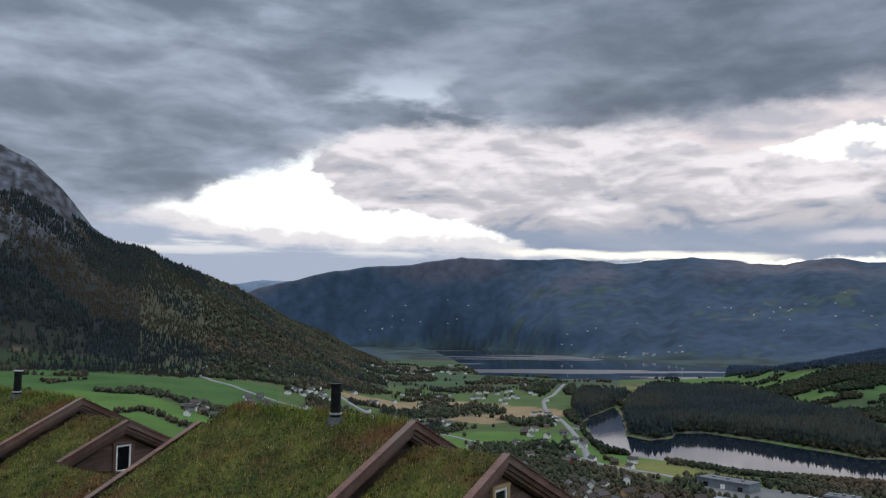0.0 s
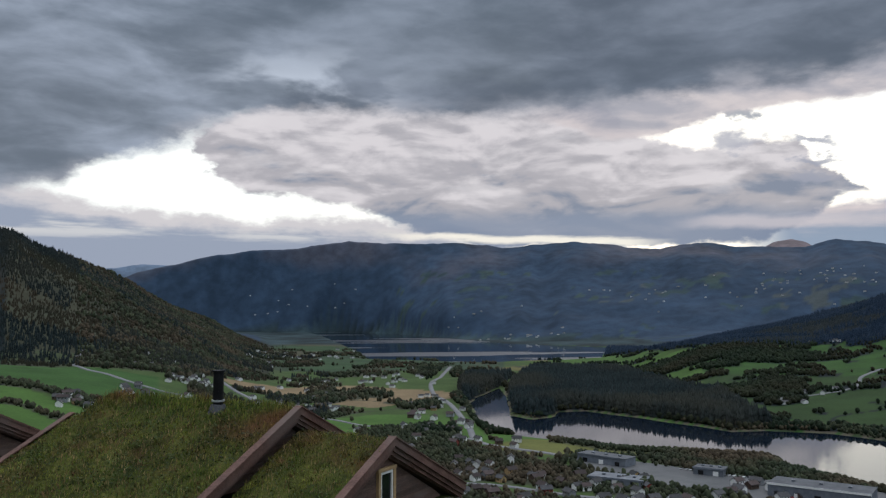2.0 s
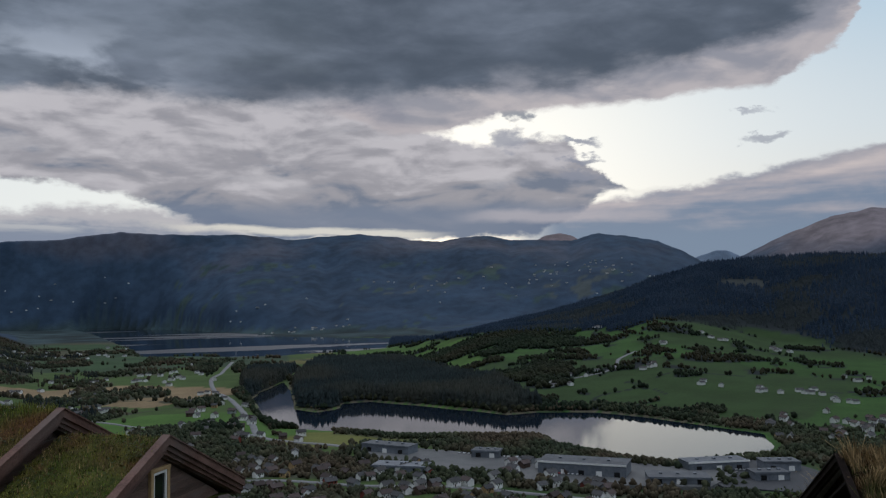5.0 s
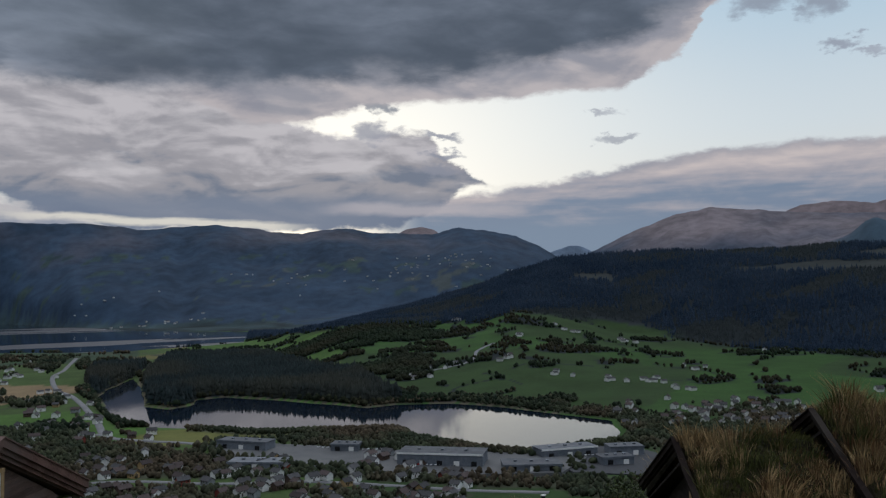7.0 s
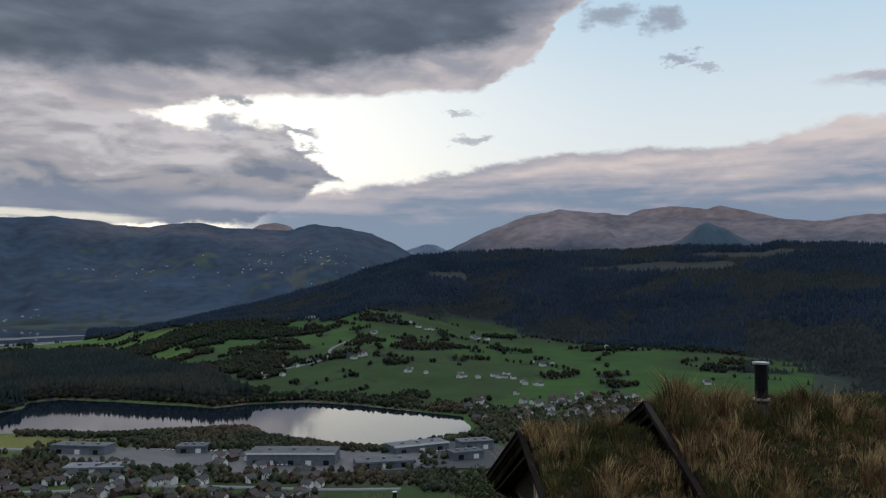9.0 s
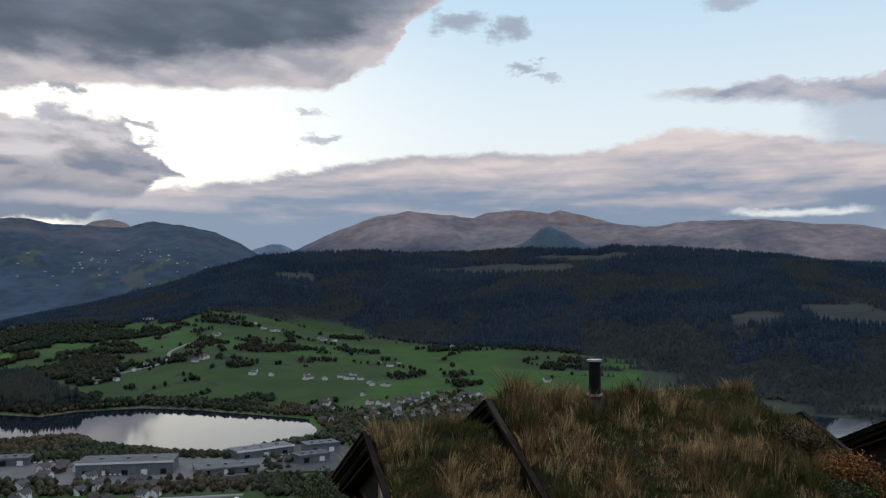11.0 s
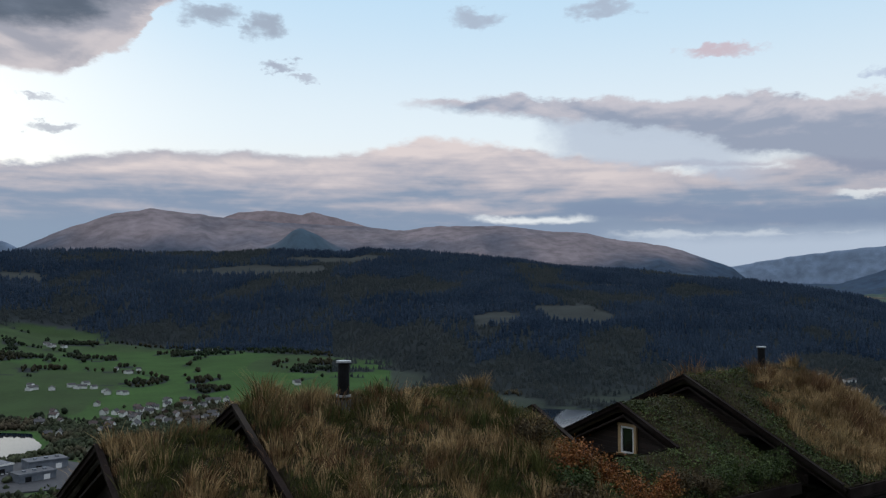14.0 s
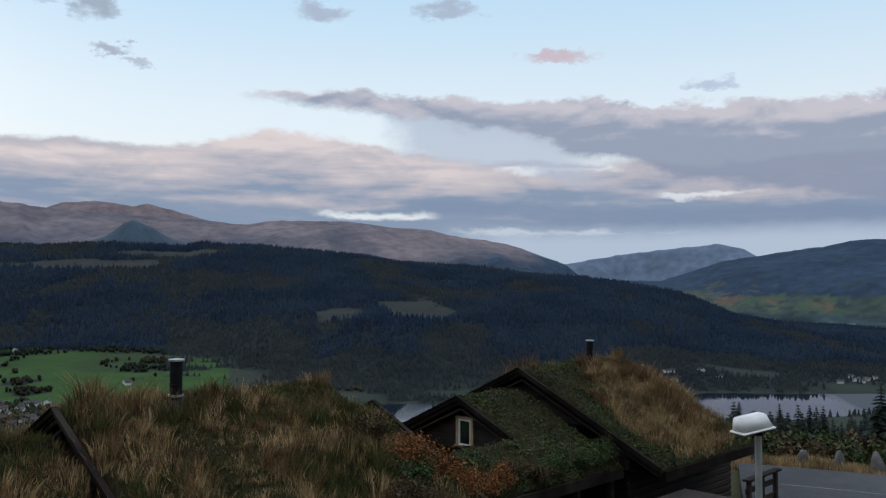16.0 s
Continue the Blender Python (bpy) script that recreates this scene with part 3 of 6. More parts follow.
def raw_height(r, az):
    az_c = np.clip(az, -60, 125)
    r1, z1 = FLOOR_R(az_c), FLOOR_Z(az_c)
    r2 = np.maximum(FOOT_R(az_c), r1 + 20)
    z2 = np.maximum(EYE_Z + r2 * tan_deg(FOOT_E(az_c)), -120.5)
    r3 = CREST_R(az_c)
    z3 = np.maximum(EYE_Z + r3 * tan_deg(CREST_E(az_c)), -121)
    r4, z4 = r3 + 280, z3 - 0.22 * (z3 + 121)
    r5, z5 = np.maximum(BASE_R(az_c), r4 + 60), BASE_Z(az_c)
    z6 = EYE_Z + 4660 * tan_deg(FAR_E(az_c)) + 14 * fbm(az_c * 1.6, az_c * 0 + 0.5, 4, 33)
    z7 = EYE_Z + 4930 * tan_deg(BACK_E(az_c)) + 14 * fbm(az_c * 1.4, az_c * 0 + 0.5, 4, 35)
    z = near_slope(np.minimum(r, 480), az)
    z480 = near_slope(np.full_like(r, 480.0), az)

    def seg(ra, za, rb, zb, power=1.0):
        t = np.clip((r - ra) / (rb - ra), 0, 1)
        return za + (zb - za) * t ** power

    z = np.where(r > 480, seg(480.0, z480, np.maximum(r1, 490), z1), z)
    z = np.where(r > r1, seg(r1, z1, r2, z2, 1.1), z)
    hill = seg(r2, z2, r3, z3)
    t = np.clip((r - r2) / (r3 - r2), 0, 1)
    hill = hill + 0.06 * (z3 - z2) * np.sin(math.pi * t)
    z = np.where(r > r2, hill, z)
    z = np.where(r > r3, seg(r3, z3, r4, z4), z)
    z = np.where(r > r4, seg(r4, z4, r5, z5), z)
    z = np.where(r > r5, seg(r5, z5, 4660.0, z6), z)
    z = np.where(r > 4660, z6 - (r - 4660) * 0.7, z)
    z = np.where(r > 4720, seg(4720.0, z6 - 42, 4930.0, z7), z)
    z = np.where(r > 4930, z7 - (r - 4930) * 0.5, z)
    bump = 172 * np.exp(-np.abs((az - 59.8) / 3.1) ** 1.25) * np.exp(-((r - 3900) / 230) ** 2)
    return z + bump


def ridges(x, y):
    """Spurs and gullies that run down a far slope."""
    a = np.degrees(np.arctan2(x, y))
    spur = np.abs(fbm(a / 3.2, np.hypot(x, y) / 1700, 3, 19)) * 1.6 - 0.25
    return 0.6 * fbm(x / 520, y / 520, 4, 9) - 0.5 * spur


def land_height(x, y, lakes=True):
    r, az = np.hypot(x, y), np.degrees(np.arctan2(x, y))
    z = raw_height(r, az)
    up = np.clip((z + 119) / 60, 0, 1) * np.clip((r - 500) / 300, 0, 1)
    farther = np.clip((r - 2700) / 800, 0, 1)
    crest_guard = np.clip((4660 - r) / 500, 0.10, 1.0) * np.clip((4660 - BASE_R(np.clip(az, -60, 125))) / 1300, 0.22, 1.0)
    z = z + up * (1 - farther) * 26 * fbm(x / 260, y / 260, 4, 5) + up * farther * crest_guard * 150 * ridges(x, y)
    flat = np.clip((r - 300) / 200, 0, 1) * (1 - up)
    z = z + flat * 5 * (fbm(x / 150, y / 150, 3, 2) + 0.35)
    z = z + np.clip((r - 6) / 20, 0, 1) * np.clip(1 - r / 900, 0, 1) * 0.5 * fbm(x / 3.0, y / 3.0, 3, 4)
    z = np.where(r > 500, np.maximum(z, LAKE_Z + 0.8), z)
    if lakes:
        wob = 8 * fbm(x / 45, y / 45, 3, 7)
        d = np.maximum(inside(LAKE_NEAR, x, y), np.maximum(inside(LAKE_FAR, x, y), inside(LAKE_EAST, x, y))) + wob
        z = np.where(d > 0, LAKE_Z - np.clip(d * 0.15, 0.0, 4.0), np.where(d > -25, LAKE_Z + (z - LAKE_Z) * np.clip(-d / 25, 0, 1) ** 0.6, z))
        return z, d
    return z


# copses and dark stands, and the clearings in the hill forest: x, y, half-widths along and across the bearing
STANDS = [(600, 1085, 70, 90), (560, 985, 40, 30), (340, 655, 30, 55), (395, 578, 18, 26), (800, 1330, 130, 60), (900, 1480, 120, 60), (820, 1090, 30, 22), (930, 1010, 45, 18), (1130, 1090, 40, 22), (700, 1490, 130, 90), (1010, 1640, 120, 60), (520, 1330, 60, 80), (980, 1230, 60, 16), (860, 900, 34, 14)]
CLEARINGS = [(1800, 1130, 150, 60), (2010, 1035, 170, 50), (1380, 415, 46, 85), (1475, 300, 60, 95), (1970, 295, 70, 34), (1411, 1543, 60, 42), (1215, -215, 60, 34), (1700, 1290, 60, 24)]
DARK_SLOPE = [(-580, 1130, 75, 90), (-395, 1180, 75, 45), (-250, 1330, 90, 60), (-640, 1420, 120, 70)]


def spots(places, x, y):
    """1 in the middle of the nearest oval place, 0 on its ragged edge, negative outside."""
    best = np.full(np.shape(x), -9.0)
    wob = 1.3 * fbm(x / 60, y / 60, 4, 83)
    for px, py, across, along in places:
        q = math.hypot(px, py)
        ux, uy = px / q, py / q
        d = np.hypot(((x - px) * ux + (y - py) * uy) / along, ((x - px) * uy - (y - py) * ux) / across)
        best = np.maximum(best, 1 - d + wob)
    return best


def woods_density(x, y, r, az, lake):
    """How thickly trees stand, 0 to 1."""
    n = fbm(x / 170, y / 170, 4, 21)
    n2 = fbm(x / 60, y / 60, 3, 31)
    foot, crest = FOOT_R(np.clip(az, -60, 125)), CREST_R(np.clip(az, -60, 125))
    hill = np.clip((r - foot + 260 * n + 40) / 60, 0, 1) * (r < 3050) * np.where(az > 5, np.clip((az - 14) / 3, 0, 1), np.clip((-az - 2.5) / 4, 0, 1)) * np.clip((EYE_Z + r * tan_deg(np.clip(CREST_E(az), -9, 13)) * np.clip((r - foot) / (crest - foot), 0.05, 1) < 150 + 240 * n) | (az > 0), 0, 1)
    hill = np.where(spots(CLEARINGS, x, y) > 0, hill * 0.06, hill)
    open_slope = (az < 0) & (fbm(x / 150, y / 110, 4, 61) > 0.02) & (spots(DARK_SLOPE, x, y) < 0)
    hill = np.where(open_slope, hill * 0.5, hill)
    pen = np.clip(np.maximum(inside(PENINSULA, x, y), inside(WEST_WOOD, x, y)) / 8, 0, 1)
    shore = np.clip((lake + 38) / 10, 0, 1) * np.clip((-lake - 4) / 4, 0, 1) * (n2 > -0.2) * (r < 1500) * (az < 60)
    hedge = np.abs(fbm(x / 120, y / 120, 2, 53)) < 0.012
    village = (az < 9) & (az > -16) & (r > 650)
    copse = ((n2 > np.where(village, 0.08, np.where(az > 40, 0.2, np.where(az > 18, 0.13, 0.17)))) | (hedge & (n2 > -0.1))) * (r > 520) * (r < np.where((az > -4) & (az < 9), 2500, foot)) * 0.9
    low = (r > 70) * (r < 470) * np.clip(0.75 + 2 * n2, 0, 1) * (az > -45) * (az < 125)
    town = (r >= 470) * (r < 900) * (az > 0) * (az < 75) * np.where(az > 43, 0.45, 0.75) * (n2 > -0.12) * (lake < -8)
    meadow = ((az < -12) & (az > -23) & (r > 860) & (r < 1080)) | (inside(SHORE_MEADOW, x, y) > 0) | (inside(YARD, x, y) > -6) | (inside(YARD_EAST, x, y) > -4)
    town = town * ~meadow
    copse = copse * ~meadow
    hill = np.where((az < -11) & (r < 1060), 0, hill)
    road = (np.abs(inside(MAIN_ROAD + MAIN_ROAD[-2:0:-1], x, y)) < 13) | (np.abs(inside(TOWN_ROAD + TOWN_ROAD[-2:0:-1], x, y)) < 12)
    copse, town, shore, pen = copse * ~road, town * ~road, shore * ~road, pen * ~road
    quarter = ((az > 43.5) & (az < 58) & (r > 770) & (r < 965)) * np.clip(0.45 + 2.2 * n2, 0.06, 0.8) * (lake < -6)
    stand = np.clip(spots(STANDS, x, y) * 5, 0, 1) * ~road
    d = np.maximum.reduce([hill, pen, shore, copse, low * 0.9, town, stand, quarter])
    return np.where(lake > -3, 0, d)


def build_land():
    az = np.concatenate([np.arange(-180, -36, 3.0), np.arange(-36, 116, 0.23), np.arange(116, 180, 3.0)])
    r = np.concatenate([[0.02, 2.0, 4.0], np.geomspace(6, 470, 70), np.arange(478, 1200, 8.0), np.arange(1200, 2700, 16.0),
                        np.arange(2700, 4500, 32.0), np.arange(4500, 5010, 15.0)])
    A, R = np.meshgrid(az, r)
    X, Y = R * np.sin(np.radians(A)), R * np.cos(np.radians(A))
    Z, lake = land_height(X, Y)
    n, m = A.shape
    idx = np.arange(n * m).reshape(n, m)
    nxt = np.roll(idx, -1, axis=1)
    faces = np.stack([idx[:-1], idx[1:], nxt[1:], nxt[:-1]], -1).reshape(-1, 4)
    ob = fast_mesh("ground", np.stack([X, Y, Z], -1).reshape(-1, 3), faces, M_LAND, 4, True)
    # land cover: meadow patchwork, woodland floor, heath, shore, town ground
    rng = np.random.default_rng(4)
    seeds = rng.uniform(-1, 1, (420, 2)) * 2600 + np.array([200, 1400])
    tone = rng.random(420)
    field = np.zeros((n, m, 3))
    green, lush, straw, soil = (np.array(c) for c in ((0.044, 0.070, 0.022), (0.050, 0.096, 0.022), (0.125, 0.112, 0.044), (0.160, 0.118, 0.070)))
    wx, wy = X + 30 * fbm(X / 90, Y / 90, 2, 3), Y + 30 * fbm(X / 90, Y / 90, 2, 8)
    flatx, flaty = wx.ravel(), wy.ravel()
    near = np.empty(flatx.size, int)
    for i in range(0, flatx.size, 20000):
        d = (flatx[i:i + 20000, None] - seeds[:, 0]) ** 2 + ((flaty[i:i + 20000, None] - seeds[:, 1]) * 1.3) ** 2
        near[i:i + 20000] = d.argmin(1)
    tv = tone[near].reshape(n, m)[..., None]
    field = np.where(tv < 0.45, green, np.where(tv < 0.72, lush, np.where(tv < 0.93, np.where((A > 15)[..., None], lush * 0.9, straw * 0.75), np.where((A > 18)[..., None], green, soil))))
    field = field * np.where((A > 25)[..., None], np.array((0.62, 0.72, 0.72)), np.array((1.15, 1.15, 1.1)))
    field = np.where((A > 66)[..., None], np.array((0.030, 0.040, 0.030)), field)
    field = np.where(((A < -11) & (R > 840) & (R < 1080))[..., None], np.array((0.036, 0.078, 0.020)), field)
    field = np.where((inside(SHORE_MEADOW, X, Y) > 0)[..., None], np.array((0.110, 0.115, 0.034)), field)
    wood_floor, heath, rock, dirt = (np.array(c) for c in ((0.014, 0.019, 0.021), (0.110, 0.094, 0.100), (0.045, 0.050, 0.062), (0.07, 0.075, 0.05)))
    # distant meadows dimmed, with haze blue added to the tone
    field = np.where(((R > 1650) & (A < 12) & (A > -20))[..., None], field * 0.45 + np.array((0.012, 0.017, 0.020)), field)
    patch = np.clip(0.5 + 3.0 * fbm(X / 140, Y / 90, 5, 63), 0, 1)[..., None]
    slope_floor = np.array((0.017, 0.020, 0.013)) * (1 - patch) + np.array((0.040, 0.034, 0.020)) * patch
    hill_floor = np.where((A < 0)[..., None], slope_floor, np.array((0.027, 0.033, 0.036)))
    glade = np.clip(spots(CLEARINGS, X, Y) * 6, 0, 1)[..., None]
    hill_floor = hill_floor * (1 - glade) + np.array((0.031, 0.036, 0.034)) * glade
    field = np.where(((R > FOOT_R(np.clip(A, -60, 125)) + 40) & ((A > 20) | (A < -4)))[..., None], hill_floor, field)
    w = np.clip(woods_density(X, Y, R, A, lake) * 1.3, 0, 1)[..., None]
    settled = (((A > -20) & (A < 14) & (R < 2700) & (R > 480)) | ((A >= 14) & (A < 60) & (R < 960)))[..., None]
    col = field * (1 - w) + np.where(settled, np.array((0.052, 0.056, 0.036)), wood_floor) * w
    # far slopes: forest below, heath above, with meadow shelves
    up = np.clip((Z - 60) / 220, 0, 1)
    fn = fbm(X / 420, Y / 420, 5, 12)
    # forest green shifted to blue: distance haze painted into the base colour
    hazy_forest = np.array((0.029, 0.049, 0.080))
    # heath made paler to the right, as haze would lighten it
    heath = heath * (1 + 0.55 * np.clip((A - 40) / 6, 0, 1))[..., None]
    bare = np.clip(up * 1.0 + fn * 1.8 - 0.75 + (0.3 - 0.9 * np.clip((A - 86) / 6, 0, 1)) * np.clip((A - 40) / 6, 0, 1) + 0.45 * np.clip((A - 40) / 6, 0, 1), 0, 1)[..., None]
    far = hazy_forest * (1 - bare) + heath * bare
    # noise on the far tones stands in for the shading of gullies
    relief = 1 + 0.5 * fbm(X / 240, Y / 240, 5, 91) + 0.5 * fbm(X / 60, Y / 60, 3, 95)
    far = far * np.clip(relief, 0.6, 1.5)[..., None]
    # right-hand valley patchwork, its greens pulled toward haze blue
    vale = ((A > 93) & (Z < -20 + 60 * fn))[..., None]
    pf, pg = fbm(X / 130, Y / 130, 4, 71)[..., None], fbm(X / 50, Y / 50, 3, 72)[..., None]
    vale_col = np.where(pg > 0.10, np.array((0.034, 0.050, 0.050)), np.where(pf > 0.12, np.array((0.100, 0.082, 0.058)), np.where(pf > -0.04, np.array((0.058, 0.086, 0.060)), np.array((0.046, 0.066, 0.058)))))
    far = np.where(vale, vale_col, far)
    # hindmost range: pale tones with distance haze painted in
    hazy_back_tone = np.where(((A > 52) & (A < 66) | (A > 27) & (A < 33))[..., None], np.array((0.185, 0.150, 0.155)), np.array((0.125, 0.165, 0.225)))
    far = np.where((R > 4700)[..., None], hazy_back_tone * np.clip(relief, 0.85, 1.15)[..., None], far)
    # the wooded cone gets a lighter haze blue
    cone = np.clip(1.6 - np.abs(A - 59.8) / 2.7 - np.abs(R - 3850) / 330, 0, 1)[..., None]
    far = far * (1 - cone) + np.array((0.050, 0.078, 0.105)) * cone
    farmed = np.exp(-((A - 31) / 7) ** 2) * np.clip(1 - np.abs(Z - 60) / 120, 0, 1)
    shelf = ((0.5 * fbm(X / 300, Y / 300, 3, 17) + 0.7 * fbm(X / 70, Y / 70, 3, 18) + 0.16 * farmed > 0.20) & (Z < np.where(A > 90, 40, 190)) & (A > 4) & ((A < 42) | (A > 90)))[..., None]
    # shelf and low shore greens greyed toward the same haze blue
    shelf_tone = np.where(tv < 0.5, np.array((0.034, 0.056, 0.060)), np.where(tv < 0.8, np.array((0.044, 0.066, 0.060)), np.array((0.056, 0.068, 0.070))))
    far = np.where(shelf, shelf_tone, far)
    lowshore = (((Z < -95) & (fn > -0.02)) | (Z < -108))[..., None]
    far = np.where(lowshore, np.array((0.028, 0.044, 0.048)) * np.clip(1 + 2.2 * fbm(X / 90, Y / 90, 3, 24), 0.5, 1.8)[..., None], far)
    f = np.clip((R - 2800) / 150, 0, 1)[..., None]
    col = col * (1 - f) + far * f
    # bare rock high on the left mountain
    rk = (np.clip((A + 18) / -4, 0, 1) * np.clip((Z - 120 + 180 * fbm(X / 120, Y / 120, 4, 2)) / 60, 0, 1))[..., None]
    col = col * (1 - rk) + rock * np.clip(1.1 + 5.0 * fbm(A * 4, Z / 14, 4, 5), 0.3, 2.4)[..., None] * rk
    beach = ((lake > -3) & (lake <= 1) & (R < 1300) & (A < 40))[..., None]
    col = np.where(beach, np.array((0.10, 0.085, 0.06)), col)
    yard = np.array((0.045, 0.048, 0.022))
    k = np.clip((60 - R) / 20, 0, 1)[..., None]
    col = col * (1 - k) + yard * k
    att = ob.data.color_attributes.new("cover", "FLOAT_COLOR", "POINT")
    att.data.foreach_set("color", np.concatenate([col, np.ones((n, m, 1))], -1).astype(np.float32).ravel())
    tagged(ob, "valley ground with green meadows, woods, heath slopes and bare rock", "ground", kind="structure")
    return ob


ground = build_land()
bm = bmesh.new()
bmesh.ops.create_circle(bm, cap_ends=True, segments=64, radius=4700.0, matrix=Matrix.Translation((0, 0, LAKE_Z)))
lake = tagged(part("water", bm, M_WATER), "calm dark lake water mirroring the evening sky", "lake", kind="structure")


def land_z(x, y):
    z, _ = land_height(np.atleast_1d(np.asarray(x, float)), np.atleast_1d(np.asarray(y, float)))
    return z


# ---------------------------------------------------------------- woods
def tree_shape(kind):
    """Unit tree, base at 0, top at 1: tiers of ragged cones, or lumpy crown."""
    v, f = [], []
    if kind == "conifer":
        for z0, z1, rad in ((0.05, 0.55, 0.21), (0.32, 0.80, 0.155), (0.60, 1.0, 0.10)):
            b = len(v)
            for i in range(5):
                a = 2 * math.pi * i / 5 + z0 * 7
                v.append((rad * math.cos(a), rad * math.sin(a), z0 + 0.06 * math.sin(a * 3)))
            v.append((0, 0, z1))
            f += [(b + i, b + (i + 1) % 5, b + 5) for i in range(5)]
    else:
        rings = ((0.02, 0.05), (0.22, 0.24), (0.48, 0.36), (0.75, 0.28), (0.93, 0.12))
        for j, (z, rad) in enumerate(rings):
            for i in range(6):
                a = 2 * math.pi * (i + 0.5 * (j % 2)) / 6
                rr = rad * (1 + 0.28 * math.sin(i * 2.3 + j * 4.1))
                v.append((rr * math.cos(a), rr * math.sin(a), z + 0.05 * math.sin(i * 3.7 + j)))
        v.append((0, 0, 1.0))
        for j in range(4):
            for i in range(6):
                a, b = j * 6 + i, j * 6 + (i + 1) % 6
                f += [(a, b, b + 6), (a, b + 6, a + 6)]
        f += [(24 + i, 24 + (i + 1) % 6, 30) for i in range(6)]
    return np.array(v), np.array(f)


def plant_woods(name, kind, mt, x, y, height, label, rng, wide=1.0):
    v, f = tree_shape(kind)
    z = land_z(x, y)
    n = len(x)
    a = rng.uniform(0, 6.283, n)
    h = height * rng.uniform(0.65, 1.25, n)
    w = h * wide * rng.uniform(0.8, 1.3, n)
    jig = 1 + 0.22 * (rng.random((n, len(v))) - 0.5) * 2
    px = (v[:, 0] * np.cos(a)[:, None] - v[:, 1] * np.sin(a)[:, None]) * w[:, None] * jig + x[:, None]
    py = (v[:, 0] * np.sin(a)[:, None] + v[:, 1] * np.cos(a)[:, None]) * w[:, None] * jig + y[:, None]
    pz = v[:, 2] * h[:, None] + z[:, None] - 0.3
    faces = (f[None] + (np.arange(n) * len(v))[:, None, None]).reshape(-1, 3)
    ob = fast_mesh(name, np.stack([px, py, pz], -1).reshape(-1, 3), faces, mt)
    return tagged(ob, label, "trees", kind="stuff")


def scatter(rng, count, az0, az1, r0, r1, dens_min=0.3):
    az = rng.uniform(az0, az1, count)
    r = np.sqrt(rng.uniform(r0 * r0, r1 * r1, count))
    x, y = r * np.sin(np.radians(az)), r * np.cos(np.radians(az))
    _, lk = land_height(x, y)
    d = woods_density(x, y, r, az, lk)
    keep = rng.random(count) < np.where(d > dens_min, d, d * 0.06)
    return x[keep], y[keep]


def build_woods():
    rng = np.random.default_rng(11)
    x, y = scatter(rng, 120000, 14, 112, 900, 2650)
    bearing, range_ = np.degrees(np.arctan2(x, y)), np.hypot(x, y)
    foot = FOOT_R(bearing)
    fringe = (bearing > 62) & (range_ < foot + 190 + 300 * fbm(x / 120, y / 120, 3, 41))
    dark = (fbm(x / 210, y / 130, 4, 77) + 0.10 * (rng.random(len(x)) - 0.5) > -0.09) & (range_ > foot - 60) & ~fringe
    farm = (range_ < foot - 20) & (bearing < 62)
    broad = ~dark & ~farm
    plant_woods("conifer_forest", "conifer", M_CONIFER_HAZE, x[dark], y[dark], 12, "dark spruce forest covering the valley hill", rng)
    plant_woods("mixed_forest", "conifer", M_HILL_BROAD, x[broad], y[broad], 7, "greyish autumn birch woods on the hill", rng, 1.5)
    plant_woods("farm_trees", "broad", M_FARM_TREE, x[farm], y[farm], 6, "dark copses and hedges between the meadows", rng)
    x, y = scatter(rng, 85000, -36, 0, 950, 2700)
    dark = (spots(DARK_SLOPE, x, y) > 0) | (fbm(x / 180, y / 180, 3, 71) + 0.08 * (rng.random(len(x)) - 0.5) > 0.10)
    plant_woods("conifer_forest", "conifer", M_CONIFER_DARK, x[dark], y[dark], 8.5, "dark spruce forest on the steep mountain foot", rng)
    plant_woods("mixed_forest", "conifer", M_SLOPE_WOOD, x[~dark], y[~dark], 5.5, "brown birch woods on the mountain slope", rng, 1.5)
    x, y = scatter(rng, 42000, 6, 32, 830, 1700)
    p = np.maximum(inside(PENINSULA, x, y), inside(WEST_WOOD, x, y)) > 0
    plant_woods("peninsula_forest", "conifer", M_CONIFER_DARK, x[p], y[p], 16, "dense dark pine forest on the lake peninsula", rng, 1.25)
    plant_woods("shore_trees", "broad", M_FARM_TREE, x[~p][:3500], y[~p][:3500], 7.0, "rounded trees along the lake shore", rng)
    x, y = scatter(rng, 60000, -34, 75, 470, 1000)
    plant_woods("valley_trees", "broad", M_BROAD, x[:18000], y[:18000], 4.4, "garden and hedge trees between the houses", rng)
    x, y = scatter(rng, 60000, -16, 12, 1000, 2700, 0.4)
    plant_woods("village_trees", "broad", M_BROAD, x[:10000], y[:10000], 7, "hedges and copses round the valley villages", rng)
    x, y = scatter(rng, 16000, -45, 100, 200, 480)
    plant_woods("slope_trees", "broad", M_BROAD, x[:6500], y[:6500], 5, "autumn birch scrub on the slope below the cabins", rng)


build_woods()

# ---------------------------------------------------------------- turf-roofed cabins, all with the same plan
PITCH = 0.49
COS_P = 1 / math.sqrt(1 + PITCH * PITCH)
ALONG = -35.0            # ridge direction of the whole row


def roof_z(zr, y):
    return zr - PITCH * (math.sqrt(y * y + 0.03) - 0.17)


